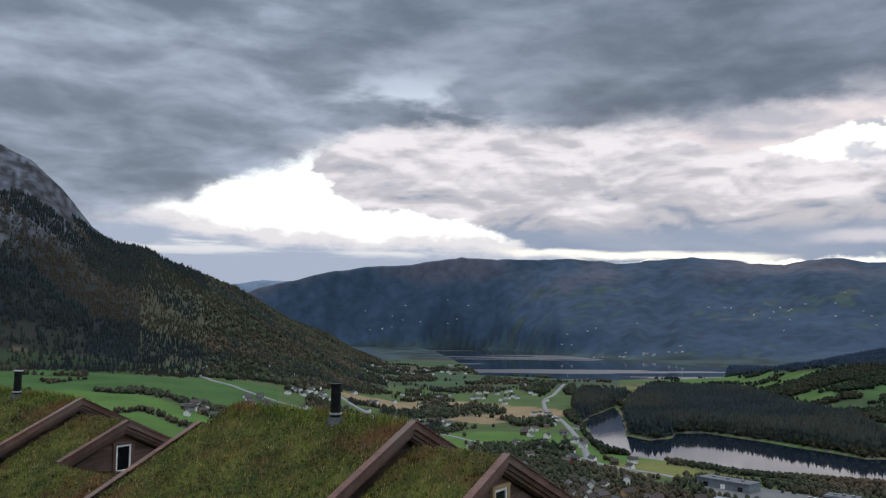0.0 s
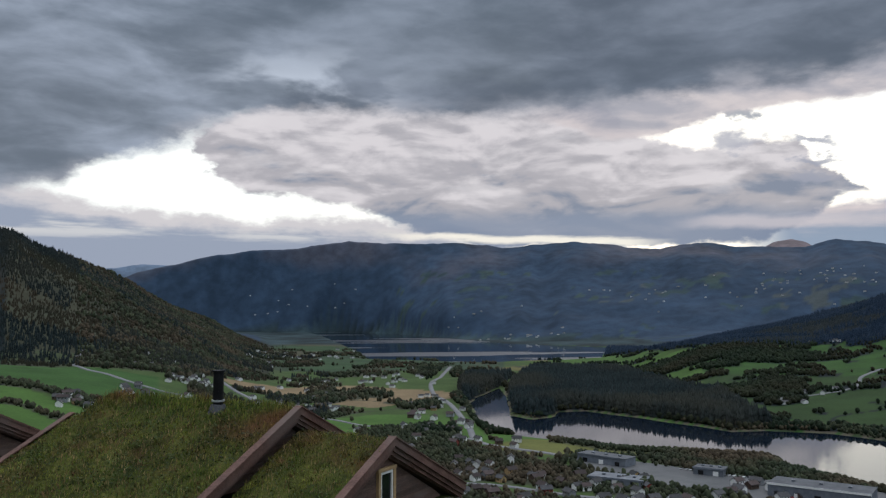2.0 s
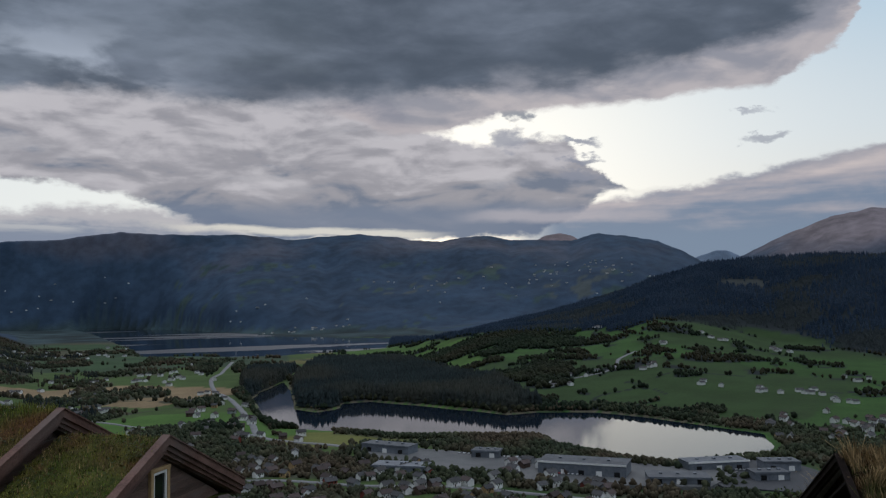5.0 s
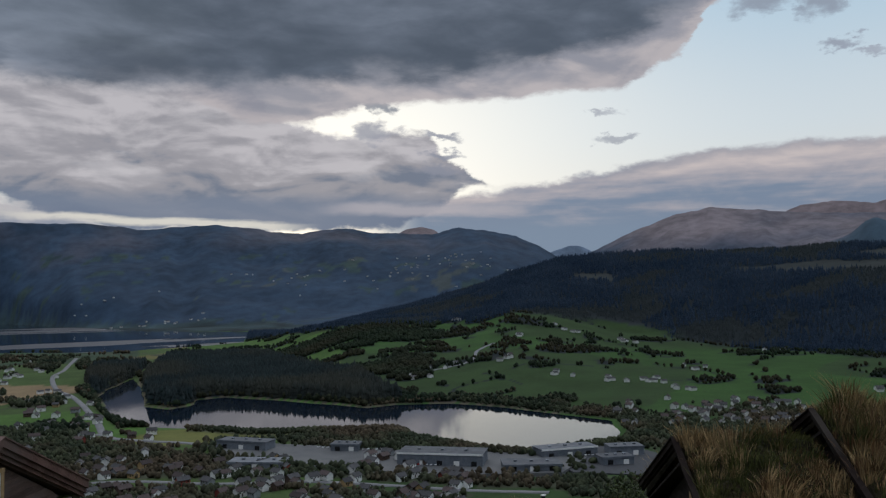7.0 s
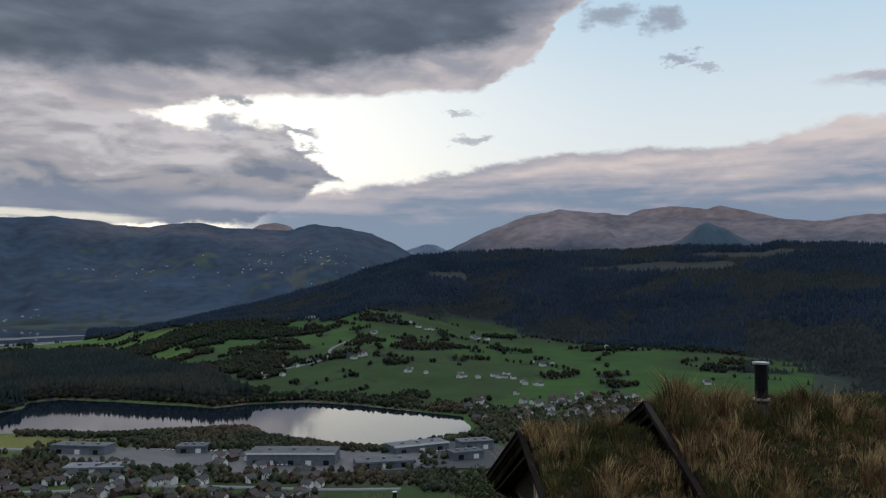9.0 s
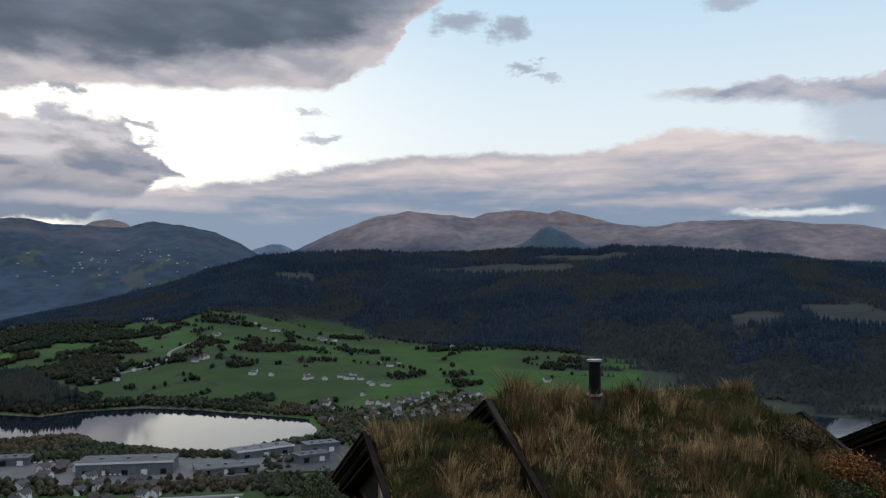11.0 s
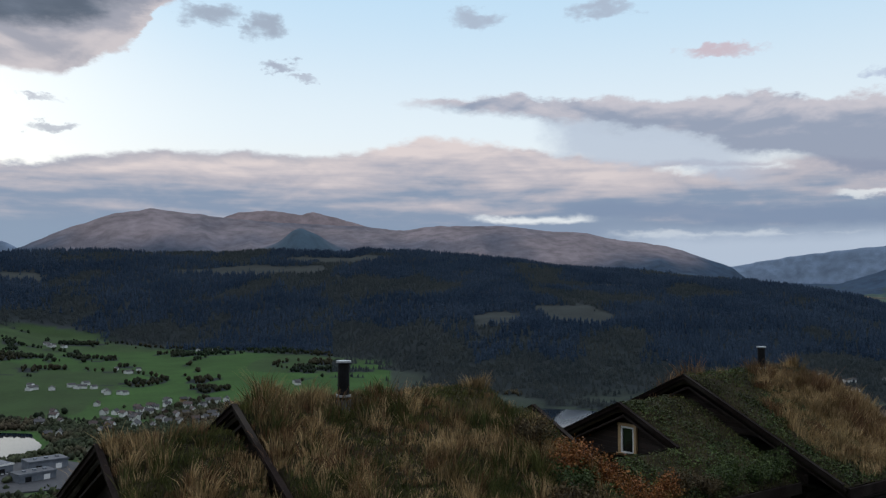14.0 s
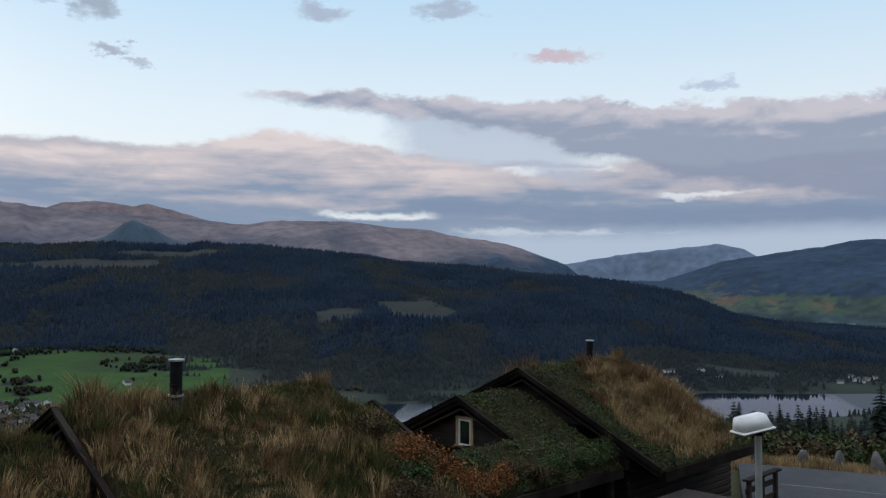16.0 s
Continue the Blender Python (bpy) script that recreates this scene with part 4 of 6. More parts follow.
def turf_slab(x0, x1, y0, y1, zr, seed, thick=0.24):
    """Lumpy sod layer over both slopes, or the part of one between y0 and y1."""
    nx, ny = max(3, int(abs(x1 - x0) / 0.12)), max(3, int(abs(y1 - y0) / 0.12))
    xs, ys = np.linspace(x0, x1, nx + 1), np.linspace(y0, y1, ny + 1)
    X, Y = np.meshgrid(xs, ys, indexing="ij")
    Z = zr - PITCH * (np.sqrt(Y * Y + 0.03) - 0.17)
    edge = np.minimum(np.minimum(X - min(x0, x1), max(x0, x1) - X), np.minimum(Y - y0, y1 - Y))
    top = Z + (0.13 * fbm(X / 0.8 + seed, Y / 0.8, 3, seed) + 0.10 * fbm(X / 0.22, Y / 0.22 + seed, 2, seed + 2)) * np.clip(edge / 0.25, 0.25, 1) - 0.05 * np.clip(1 - edge / 0.15, 0, 1)
    n, m = X.shape
    low = Z - thick
    v = np.concatenate([np.stack([X, Y, top], -1).reshape(-1, 3), np.stack([X, Y, low], -1).reshape(-1, 3)])
    idx = np.arange(n * m).reshape(n, m)
    f = [np.stack([idx[:-1, :-1], idx[1:, :-1], idx[1:, 1:], idx[:-1, 1:]], -1).reshape(-1, 4)]
    o = n * m
    for a in (idx[0], idx[-1], idx[:, 0], idx[:, -1]):
        f.append(np.stack([a[:-1], a[1:], a[1:] + o, a[:-1] + o], -1))
    f.append(np.array([[o + idx[0, 0], o + idx[0, -1], o + idx[-1, -1], o + idx[-1, 0]]]))
    return v, np.concatenate(f), (X, Y, top)


def slope_board(x0, x1, ya, yb, zr, h, drop=0.0):
    """Board that follows the roof slope from y=ya to y=yb, seen as a barge board; h: its depth."""
    za, zb = roof_z(zr, ya) - drop, roof_z(zr, yb) - drop
    return prism([(ya, za), (yb, zb), (yb, zb - h), (ya, za - h)], x0, x1)


def grass_on(name, surface_points, rng, height, width, mt, parent, label, lean=0.35):
    """Upright bent blades, two triangles each."""
    p = np.asarray(surface_points)
    n = len(p)
    a = rng.uniform(0, 6.283, n)
    b = rng.uniform(0, 6.283, n)
    h = height * rng.uniform(0.45, 1.3, n)
    w = width * rng.uniform(0.6, 1.4, n)
    side = np.stack([np.cos(a), np.sin(a), np.zeros(n)], -1) * w[:, None]
    tip = np.stack([np.cos(b) * lean * h * rng.random(n), np.sin(b) * lean * h * rng.random(n), h], -1)
    tip[:, 0] += 0.12 * h
    mid = tip * np.array([0.35, 0.35, 0.55])
    base = p - np.array([0, 0, 0.03])
    v = np.stack([base - side, base + side, base + mid + side * 0.8, base + mid - side * 0.8, base + tip], 1).reshape(-1, 3)
    i = np.arange(n)[:, None] * 5
    f = np.concatenate([i + np.array([0, 1, 2]), i + np.array([0, 2, 3]), i + np.array([3, 2, 4])])
    ob = fast_mesh(name, v, f, mt)
    ob.parent = parent
    return tagged(ob, label, kind="stuff")


def tufts_on(name, centres, rng, blades, height, spread, mats, parent, label):
    """Bunches of bent grass, each bunch of one tone and height; one mesh a tone."""
    c = np.asarray(centres)
    n = len(c)
    tone = (fbm(c[:, 0] / 0.9, c[:, 1] / 0.9, 3, 6) * 2.2 + 0.5 + rng.normal(0, 0.22, n)) * len(mats)
    tone = np.clip(tone.astype(int), 0, len(mats) - 1)
    tall = height * rng.uniform(0.45, 1.25, n) * np.clip(0.75 + 1.6 * fbm(c[:, 0] / 0.6, c[:, 1] / 0.6, 2, 15), 0.35, 1.5)
    tilt = rng.normal(0, 0.22, (n, 2))
    for i, mt in enumerate(mats):
        q = c[tone == i]
        if not len(q):
            continue
        m = len(q) * blades
        base = np.repeat(q, blades, 0)
        off = rng.normal(0, spread, (m, 2))
        base = base + np.concatenate([off, np.full((m, 1), -0.05)], 1)
        h = np.repeat(tall[tone == i], blades) * rng.uniform(0.55, 1.1, m)
        way = off / spread * 0.22 + np.repeat(tilt[tone == i], blades, 0)
        a = rng.uniform(0, 6.283, m)
        w = 0.0065 * rng.uniform(0.6, 1.5, m)
        side = np.stack([np.cos(a) * w, np.sin(a) * w, np.zeros(m)], -1)
        tip = np.concatenate([way * h[:, None], h[:, None]], 1)
        mid = tip * np.array([0.3, 0.3, 0.55])
        v = np.stack([base - side, base + side, base + mid + side * 0.8, base + mid - side * 0.8, base + tip], 1).reshape(-1, 3)
        k = np.arange(m)[:, None] * 5
        f = np.concatenate([k + np.array([0, 1, 2]), k + np.array([0, 2, 3]), k + np.array([3, 2, 4])])
        ob = fast_mesh(name, v, f, mt)
        ob.parent = parent
        tagged(ob, label, kind="stuff")


def herbs_on(name, points, rng, size, mt, parent, label):
    """Low leafy plants: small tilted leaf quads."""
    p = np.asarray(points) + np.stack([rng.normal(0, 0.02, len(points)), rng.normal(0, 0.02, len(points)), rng.uniform(0.0, 0.09, len(points))], -1)
    n = len(p)
    a = rng.normal(0, 1, (n, 3)) * np.array([1, 1, 0.5])
    a /= np.linalg.norm(a, axis=1)[:, None]
    b = np.cross(a, rng.normal(0, 1, (n, 3)) * 0.5 + np.array([0, 0, 1]))
    b /= np.linalg.norm(b, axis=1)[:, None]
    s = size * rng.uniform(0.5, 1.5, n)[:, None]
    v = np.stack([p - a * s, p + b * s * 0.6, p + a * s, p - b * s * 0.6], 1).reshape(-1, 3)
    ob = fast_mesh(name, v, np.arange(n * 4).reshape(n, 4), mt, 4)
    ob.parent = parent
    return tagged(ob, label, kind="stuff")


def pick(surf, rng, density, weight=None):
    """Random places on a slab's top, as many a square metre as density says."""
    X, Y, T = surf
    x0, x1, y0, y1 = X.min(), X.max(), Y.min(), Y.max()
    n = int((x1 - x0) * (y1 - y0) * density)
    u, w = rng.random(n), rng.random(n)
    if weight is not None:
        keep = rng.random(n) < weight(x0 + u * (x1 - x0), y0 + w * (y1 - y0))
        u, w = u[keep], w[keep]
    flip = X[0, 0] > X[-1, 0]
    fu, fw = (1 - u if flip else u) * (X.shape[0] - 1), w * (X.shape[1] - 1)
    i, j = np.minimum(fu.astype(int), X.shape[0] - 2), np.minimum(fw.astype(int), X.shape[1] - 2)
    di, dj = fu - i, fw - j
    z = (T[i, j] * (1 - di) + T[i + 1, j] * di) * (1 - dj) + (T[i, j + 1] * (1 - di) + T[i + 1, j + 1] * di) * dj
    return np.stack([x0 + u * (x1 - x0), y0 + w * (y1 - y0), z], -1)


def gable_planks(parent, x, zr, half, z_low, s, hole=None, row=0.145, mt=None):
    """Horizontal planks that fill the gable below the roof line; hole: (y0, y1, z0, z1)."""
    z = z_low
    while z < zr - 0.12:
        top = min(z + row - 0.006, zr - 0.05)
        y_at = lambda q: min(half, max(0.02, (zr - 0.10 - q) / PITCH))
        a0, a1 = y_at(z), y_at(top)
        spans = [((-a0, -a1), (a0, a1))]
        if hole and z < hole[3] and top > hole[2]:
            spans = [((-a0, -a1), (hole[0], hole[0])), ((hole[1], hole[1]), (a0, a1))]
        for (l0, l1), (r0, r1) in spans:
            if r0 - l0 > 0.05 and r1 - l1 > 0.02:
                part("plank", prism([(l0, z), (r0, z), (r1, top), (l1, top)], x, x + s * 0.035), mt or M_WOOD, parent)
        z += row


def window_unit(parent, x, s, yc, z0, w, h, casing):
    """Pine casing, white sash and dark pane in the gable."""
    win = part("window", boxes(((x, yc - w / 2, z0), (x + s * 0.07, yc - w / 2 + 0.09, z0 + h)), ((x, yc + w / 2 - 0.09, z0), (x + s * 0.07, yc + w / 2, z0 + h)),
                               ((x, yc - w / 2 - 0.02, z0 + h - 0.002), (x + s * 0.075, yc + w / 2 + 0.02, z0 + h + 0.07)),
                               ((x, yc - w / 2 - 0.03, z0 - 0.07), (x + s * 0.10, yc + w / 2 + 0.03, z0)), bevel=0.006), casing, parent, "light pine window casing" if casing is M_TRIM else "brown window casing")
    i, j = yc - w / 2 + 0.092, yc + w / 2 - 0.092
    part("sash", boxes(((x, i, z0), (x + s * 0.05, i + 0.05, z0 + h - 0.004)), ((x, j - 0.05, z0), (x + s * 0.05, j, z0 + h - 0.004)),
                       ((x, i + 0.05, z0), (x + s * 0.05, j - 0.05, z0 + 0.05)), ((x, i + 0.05, z0 + h - 0.055), (x + s * 0.05, j - 0.05, z0 + h - 0.004))), M_WHITE, win, "white window sash")
    part("pane", boxes(((x - s * 0.0, i + 0.05, z0 + 0.05), (x + s * 0.02, j - 0.05, z0 + h - 0.055))), M_GLASS, win)
    part("curtain", boxes(((x - s * 0.012, i + 0.05, z0 + 0.05), (x - s * 0.004, i + 0.13, z0 + h - 0.06))), M_WHITE, win)


def chimney_pipe(parent, x, y, z0, z1, silver):
    body = part("chimney", tube(tube(bmesh.new(), 0.112, 0.112, z0, z1, x, y), 0.121, 0.121, z0 + 0.42 * (z1 - z0), z0 + 0.45 * (z1 - z0), x, y), M_STEEL, parent, "black steel chimney pipe")
    bm = tube(bmesh.new(), 0.145, 0.145, z1 - 0.015, z1 + 0.02, x, y)
    part("cap", bm, M_GALV if silver else M_STEEL, body, "galvanised chimney cap" if silver else "black chimney cap")
    part("collar", tube(bmesh.new(), 0.14, 0.14, z0 + 0.12, z0 + 0.16, x, y), M_GALV, body, "shiny storm collar")
    bm = tube(bmesh.new(), 0.24, 0.15, z0 - 0.16, z0 + 0.06, x, y)
    part("flashing", bm, M_FLASH, body, "lead flashing skirt")


def cabin(name, label, at_x, at_y, ridge, s, seed, style, chim_at, base, silver=True, eave=4.75, casing=M_TRIM, ext=2.30, drop=0.47, rear=7.0, main=5.7):
    """One cabin. s: 1 when the window gable looks along +x of the row, -1 when the other way.
    Local x runs along the ridge from the main gable's apex, local -y down the slope that faces the lookout."""
    rng = np.random.default_rng(seed)
    cab = thing(name, label, "cabin", pose(at_x, at_y, ridge, 0, 0, ALONG), "row of turf-roofed cabins")
    rear_drop = 0.62
    g = base - ridge
    far = -4.2
    mt = {"green": M_TURF_GREEN, "dry": M_TURF_DRY, "mixed": M_TURF_DRY}[style]
    slabs = {"main": (-s * main, -s * 0.10, -eave, -far, -0.03), "ext": (s * 0.0, s * (ext - 0.10), -2.0, 3.2, -drop - 0.03),
             "porch": (s * 0.0, s * 5.0, -3.6, -1.95, -drop - 0.04), "rear": (-s * rear, -s * (main - 0.02), -3.4, 3.2, -rear_drop)}
    # dry and mixed cabins get the boards with shade painted in
    wall_wood = M_WOOD if style == "green" else M_WOOD_SHADED
    wood = M_BARGE if style == "green" else M_BARGE_SHADED
    slim = 1.0 if style == "green" else 0.62
    surf = {}
    for key, (x0, x1, y0, y1, zr) in slabs.items():
        v, f, surf[key] = turf_slab(min(x0, x1), max(x0, x1), y0, y1, zr, seed + len(key))
        ob = fast_mesh("turf", v, f, mt, 4, True)
        ob.parent = cab
        tagged(ob, "sod roof with moss and grass")
    for key, (x0, x1, y0, y1, zr) in slabs.items():
        lo, hi = min(x0, x1) + 0.03, max(x0, x1) - 0.03
        if y1 > 0:
            part("roof_deck", prism([(y0 + .03, roof_z(zr, y0) - 0.26), (0, roof_z(zr, 0) - 0.30), (y1 - .03, roof_z(zr, y1) - 0.26), (y1 - .03, roof_z(zr, y1) - 0.31),
                                     (0, roof_z(zr, 0) - 0.36), (y0 + .03, roof_z(zr, y0) - 0.31)], lo, hi), wall_wood, cab)
        else:
            part("roof_deck", prism([(y0 + .03, roof_z(zr, y0) - 0.26), (y1, roof_z(zr, y1) - 0.26), (y1, roof_z(zr, y1) - 0.31), (y0 + .03, roof_z(zr, y0) - 0.31)], lo, hi), wall_wood, cab)
        # eave log that holds the sod
        part("eave_board", boxes(((lo, y0 - 0.06, roof_z(zr, y0) - 0.34), (hi, y0 + 0.0, roof_z(zr, y0) - 0.06)), bevel=0.01), wood, cab)
    # barge boards: an outer board, an inner one set lower, and a thin cap
    def barge(x, zr, y_near, y_far, d):
        for y_end in (y_near, y_far):
            for i, (off, dp, h, th) in enumerate(((0.0, 0.00, 0.16, 0.05), (-0.05, 0.09, 0.17, 0.05), (-0.10, 0.18, 0.16, 0.05))[:3 if slim == 1 else 2]):
                x0 = x + d * off
                part("barge_board", slope_board(x0, x0 + d * th, 0.0, y_end, zr, h * slim, dp * slim), wood, cab)
            part("barge_cap", slope_board(x - d * (0.10 if slim == 1 else 0.03), x + d * 0.075, 0.0, y_end, zr + 0.028, 0.028), wood, cab)
    barge(0.0, 0.0, -eave, -far, s)
    barge(s * ext, -drop, -2.0, 3.2, s)
    barge(-s * rear, -rear_drop + 0.08, -3.4, 3.2, -s)
    # gables and walls
    gx = s * (ext - (0.24 if style == "green" else 0.40))
    wz = -drop - 0.62 - 0.88
    gable_planks(cab, gx, -drop - 0.30, 2.4, -drop - 1.62, s, (-0.30, 0.36, wz + 0.08, wz + 0.84), mt=wall_wood)
    window_unit(cab, gx + s * 0.03, s, 0.03, wz + 0.09, 0.66, 0.74, casing)
    gable_planks(cab, -s * 0.40, -0.30, 3.4, -1.5, s, mt=wall_wood)
    gable_planks(cab, -s * (rear - 0.4), -rear_drop - 0.30, 2.6, -2.3, -s, mt=wall_wood)
    x0, x1 = sorted((-s * (rear - 0.5), -s * 0.45))
    part("wall", boxes(((x0, -3.5, g), (x1, 3.4, -2.02)), ((min(0, gx), -1.6, g), (max(0, gx) - 0.06, 2.6, -2.1))), wall_wood, cab, "dark stained log body")
    for i in range(int((-2.1 - g) / 0.2)):
        z = g + i * 0.2
        part("log", boxes(((x0 - 0.15, -3.62, z), (x1 + 0.15, -3.48, z + 0.185)), bevel=0.03), wall_wood, cab)
    for px in (0.25, 1.8, 3.3, 4.8):
        part("post", boxes(((s * px - 0.07, -3.45, g), (s * px + 0.07, -3.31, roof_z(-drop, -3.38) - 0.3)), bevel=0.01), wall_wood, cab)
    part("porch_beam", boxes(((min(0.05, s * 4.95), -3.52, roof_z(-drop, -3.4) - 0.50), (max(0.05, s * 4.95), -3.36, roof_z(-drop, -3.4) - 0.32)), bevel=0.01), M_BARGE, cab)
    # chimney on the near side of the ridge
    chimney_pipe(cab, -s * chim_at, -0.32, -0.08, 0.70, silver)
    # grass
    if style == "green":
        for key in slabs:
            tufts_on("moss_tuft", pick(surf[key], rng, 50), rng, 22, 0.11, 0.055, (M_GRASS_RUST, M_GRASS_OLIVE, M_GRASS_GREEN, M_GRASS_GREEN, M_LEAF_GREEN), cab, "mossy bunches of green and rusty grass")
            herbs_on("herb", pick(surf[key], rng, 420, lambda x, y: np.clip(0.35 + 2.5 * fbm(x / 0.7, y / 0.7, 3, 27), 0.05, 1)), rng, 0.026, M_LEAF_GREEN, cab, "leafy green weeds in the moss")
            grass_on("grass", pick(surf[key], rng, 800), rng, 0.07, 0.010, M_GRASS_GREEN, cab, "short green roof grass")
            grass_on("dry_grass", pick(surf[key], rng, 160), rng, 0.12, 0.007, M_GRASS_DRY, cab, "pale dry stalks")
        ridge_band = lambda x, y: np.exp(-((y) / 0.5) ** 2)
        grass_on("ridge_grass", pick(surf["main"], rng, 500, ridge_band), rng, 0.20, 0.008, M_GRASS_GREEN, cab, "longer grass along the ridge")
    elif style == "dry":
        for key in slabs:
            low_end = key == "rear"
            grass_on("grass", pick(surf[key], rng, 600), rng, 0.11, 0.009, M_GRASS_OLIVE, cab, "olive green undergrowth")
            tufts_on("dry_grass", pick(surf[key], rng, 58), rng, 22, 0.20 if low_end else 0.42, 0.05, (M_GRASS_OLIVE, M_GRASS_DRY, M_GRASS_RUST, M_GRASS_DRY, M_GRASS_DRY), cab, "bunches of long tawny autumn grass")
            herbs_on("herb", pick(surf[key], rng, 260), rng, 0.022, M_LEAF_BROWN, cab, "small brown and green weeds")
    else:
        for key in slabs:
            grass_on("grass", pick(surf[key], rng, 350), rng, 0.09, 0.010, M_GRASS_OLIVE, cab, "short green roof grass")
            herbs_on("herb", pick(surf[key], rng, 1100, lambda x, y: np.clip(0.5 + 2.5 * fbm(x / 0.5, y / 0.5, 3, 3), 0.1, 1)), rng, 0.028, M_LEAF_GREEN, cab, "low leafy green plants")
            herbs_on("herb", pick(surf[key], rng, 60), rng, 0.024, M_GRASS_OLIVE, cab, "light green leaves")
        patch = lambda x, y: np.clip(1.9 - ((s * x + 5.0 + 0.60 * (y + 0.8)) / 2.3) ** 2 - ((y + 1.9) / 2.3) ** 2, 0, 1)
        for key in ("main", "rear"):
            tufts_on("dry_grass", pick(surf[key], rng, 90, patch), rng, 28, 0.50, 0.06, (M_GRASS_RUST, M_GRASS_DRY, M_GRASS_DRY, M_GRASS_DRY), cab, "patch of long tawny grass")
        back_side = lambda x, y: np.clip((y + 0.1) / 0.4, 0, 1) * np.clip(1.6 - y, 0, 1)
        tufts_on("dry_grass", pick(surf["main"], rng, 16, back_side), rng, 14, 0.50, 0.08, (M_GRASS_RUST, M_GRASS_DRY), cab, "thin tall stalks behind the ridge")
        tufts_on("dry_grass", pick(surf["ext"], rng, 10, back_side), rng, 12, 0.35, 0.08, (M_GRASS_RUST, M_GRASS_DRY), cab, "thin tall stalks behind the ridge")
    return cab


GREEN_LABEL = "brown timber cabin with a mossy green turf roof and steel chimney"
cabin_a = cabin("turf_cabin", GREEN_LABEL, -0.59, 17.87, EYE_Z - 2.09, 1, 3, "green", 1.95, 1.5, silver=False)
cabin_c = cabin("turf_cabin", "brown timber cabin with a grassy green roof beside the slope", -10.63, 24.71, EYE_Z - 2.32, 1, 5, "green", 3.0, 1.1, casing=M_BARGE)
cabin_d = cabin("turf_cabin", "brown timber cabin with long tawny grass on its roof", 12.80, 8.36, EYE_Z - 2.09, -1, 8, "dry", 2.01, 1.6)
cabin_e = cabin("turf_cabin", "dark timber cabin with a turf roof, half green and half tawny", 25.14, 1.52, EYE_Z - 2.46, -1, 13, "mixed", 3.22, 1.3, ext=2.68, drop=0.60, rear=6.7, main=5.45)
# two cabins on the terrace below, of which chimney tops and roof grass show
copy_thing(cabin_d, pose(12.5, 44.9, -3.9, 0, 0, ALONG))
copy_thing(cabin_d, pose(27.3, 36.9, -3.9, 0, 0, ALONG))

# ---------------------------------------------------------------- houses, farms and sheds in the valley
M_ROOF_DARK = material("dark_tiles", [(0.030, 0.030, 0.033), (0.060, 0.058, 0.058)], 0.8, 0.7, objects=0.4)
M_ROOF_RED = material("red_tiles", [(0.040, 0.030, 0.028), (0.070, 0.050, 0.046)], 0.8, 0.8, objects=0.4)
M_WALLS = [material("white_boards", [(0.60, 0.60, 0.58), (0.78, 0.77, 0.74)], 0.5, 0.7, objects=0.15),
           material("red_boards", [(0.16, 0.035, 0.026), (0.22, 0.055, 0.040)], 0.5, 0.8, objects=0.2),
           material("ochre_boards", [(0.30, 0.20, 0.09), (0.40, 0.28, 0.14)], 0.5, 0.8, objects=0.2),
           material("grey_boards", [(0.16, 0.17, 0.18), (0.26, 0.27, 0.28)], 0.5, 0.8, objects=0.2),
           material("brown_boards", [(0.05, 0.032, 0.024), (0.09, 0.06, 0.045)], 0.5, 0.8, objects=0.2)]
WALL_WORDS = ("white", "red", "ochre yellow", "grey", "dark brown")


def make_house(kind, lx, ly, hz, roof, label, group):
    """Gabled wooden house: walls, two-sided roof with eaves, chimney, windows and a door."""
    h = thing("house", label, "house", None, group)
    rise = ly * 0.36
    part("wall", prism([(-ly / 2, -1.5), (ly / 2, -1.5), (ly / 2, hz), (0, hz + rise), (-ly / 2, hz)], -lx / 2, lx / 2), M_WALLS[kind], h)
    o, e = 0.5, rise / (ly / 2)
    rf = part("roof", prism([(-ly / 2 - o, hz - o * e + 0.05), (0, hz + rise + 0.05), (ly / 2 + o, hz - o * e + 0.05), (ly / 2 + o, hz - o * e + 0.3), (0, hz + rise + 0.34),
                             (-ly / 2 - o, hz - o * e + 0.3)], -lx / 2 - o, lx / 2 + o), roof, h)
    part("chimney", boxes(((lx * 0.15, -0.3, hz + rise - 0.4), (lx * 0.15 + 0.7, 0.4, hz + rise + 1.0))), M_STONE, rf)
    for sy in (-1, 1):
        for fx in (-0.3, 0.05, 0.33):
            part("window", boxes(((lx * fx - 0.45, sy * ly / 2 - 0.04, hz - 1.7), (lx * fx + 0.45, sy * ly / 2 + 0.05, hz - 0.7))), M_GLASS, h)
    part("door", boxes(((-lx * 0.16, -ly / 2 - 0.06, -0.2), (-lx * 0.16 + 1.0, -ly / 2 + 0.02, 1.9))), M_WALLS[4], h)
    return h


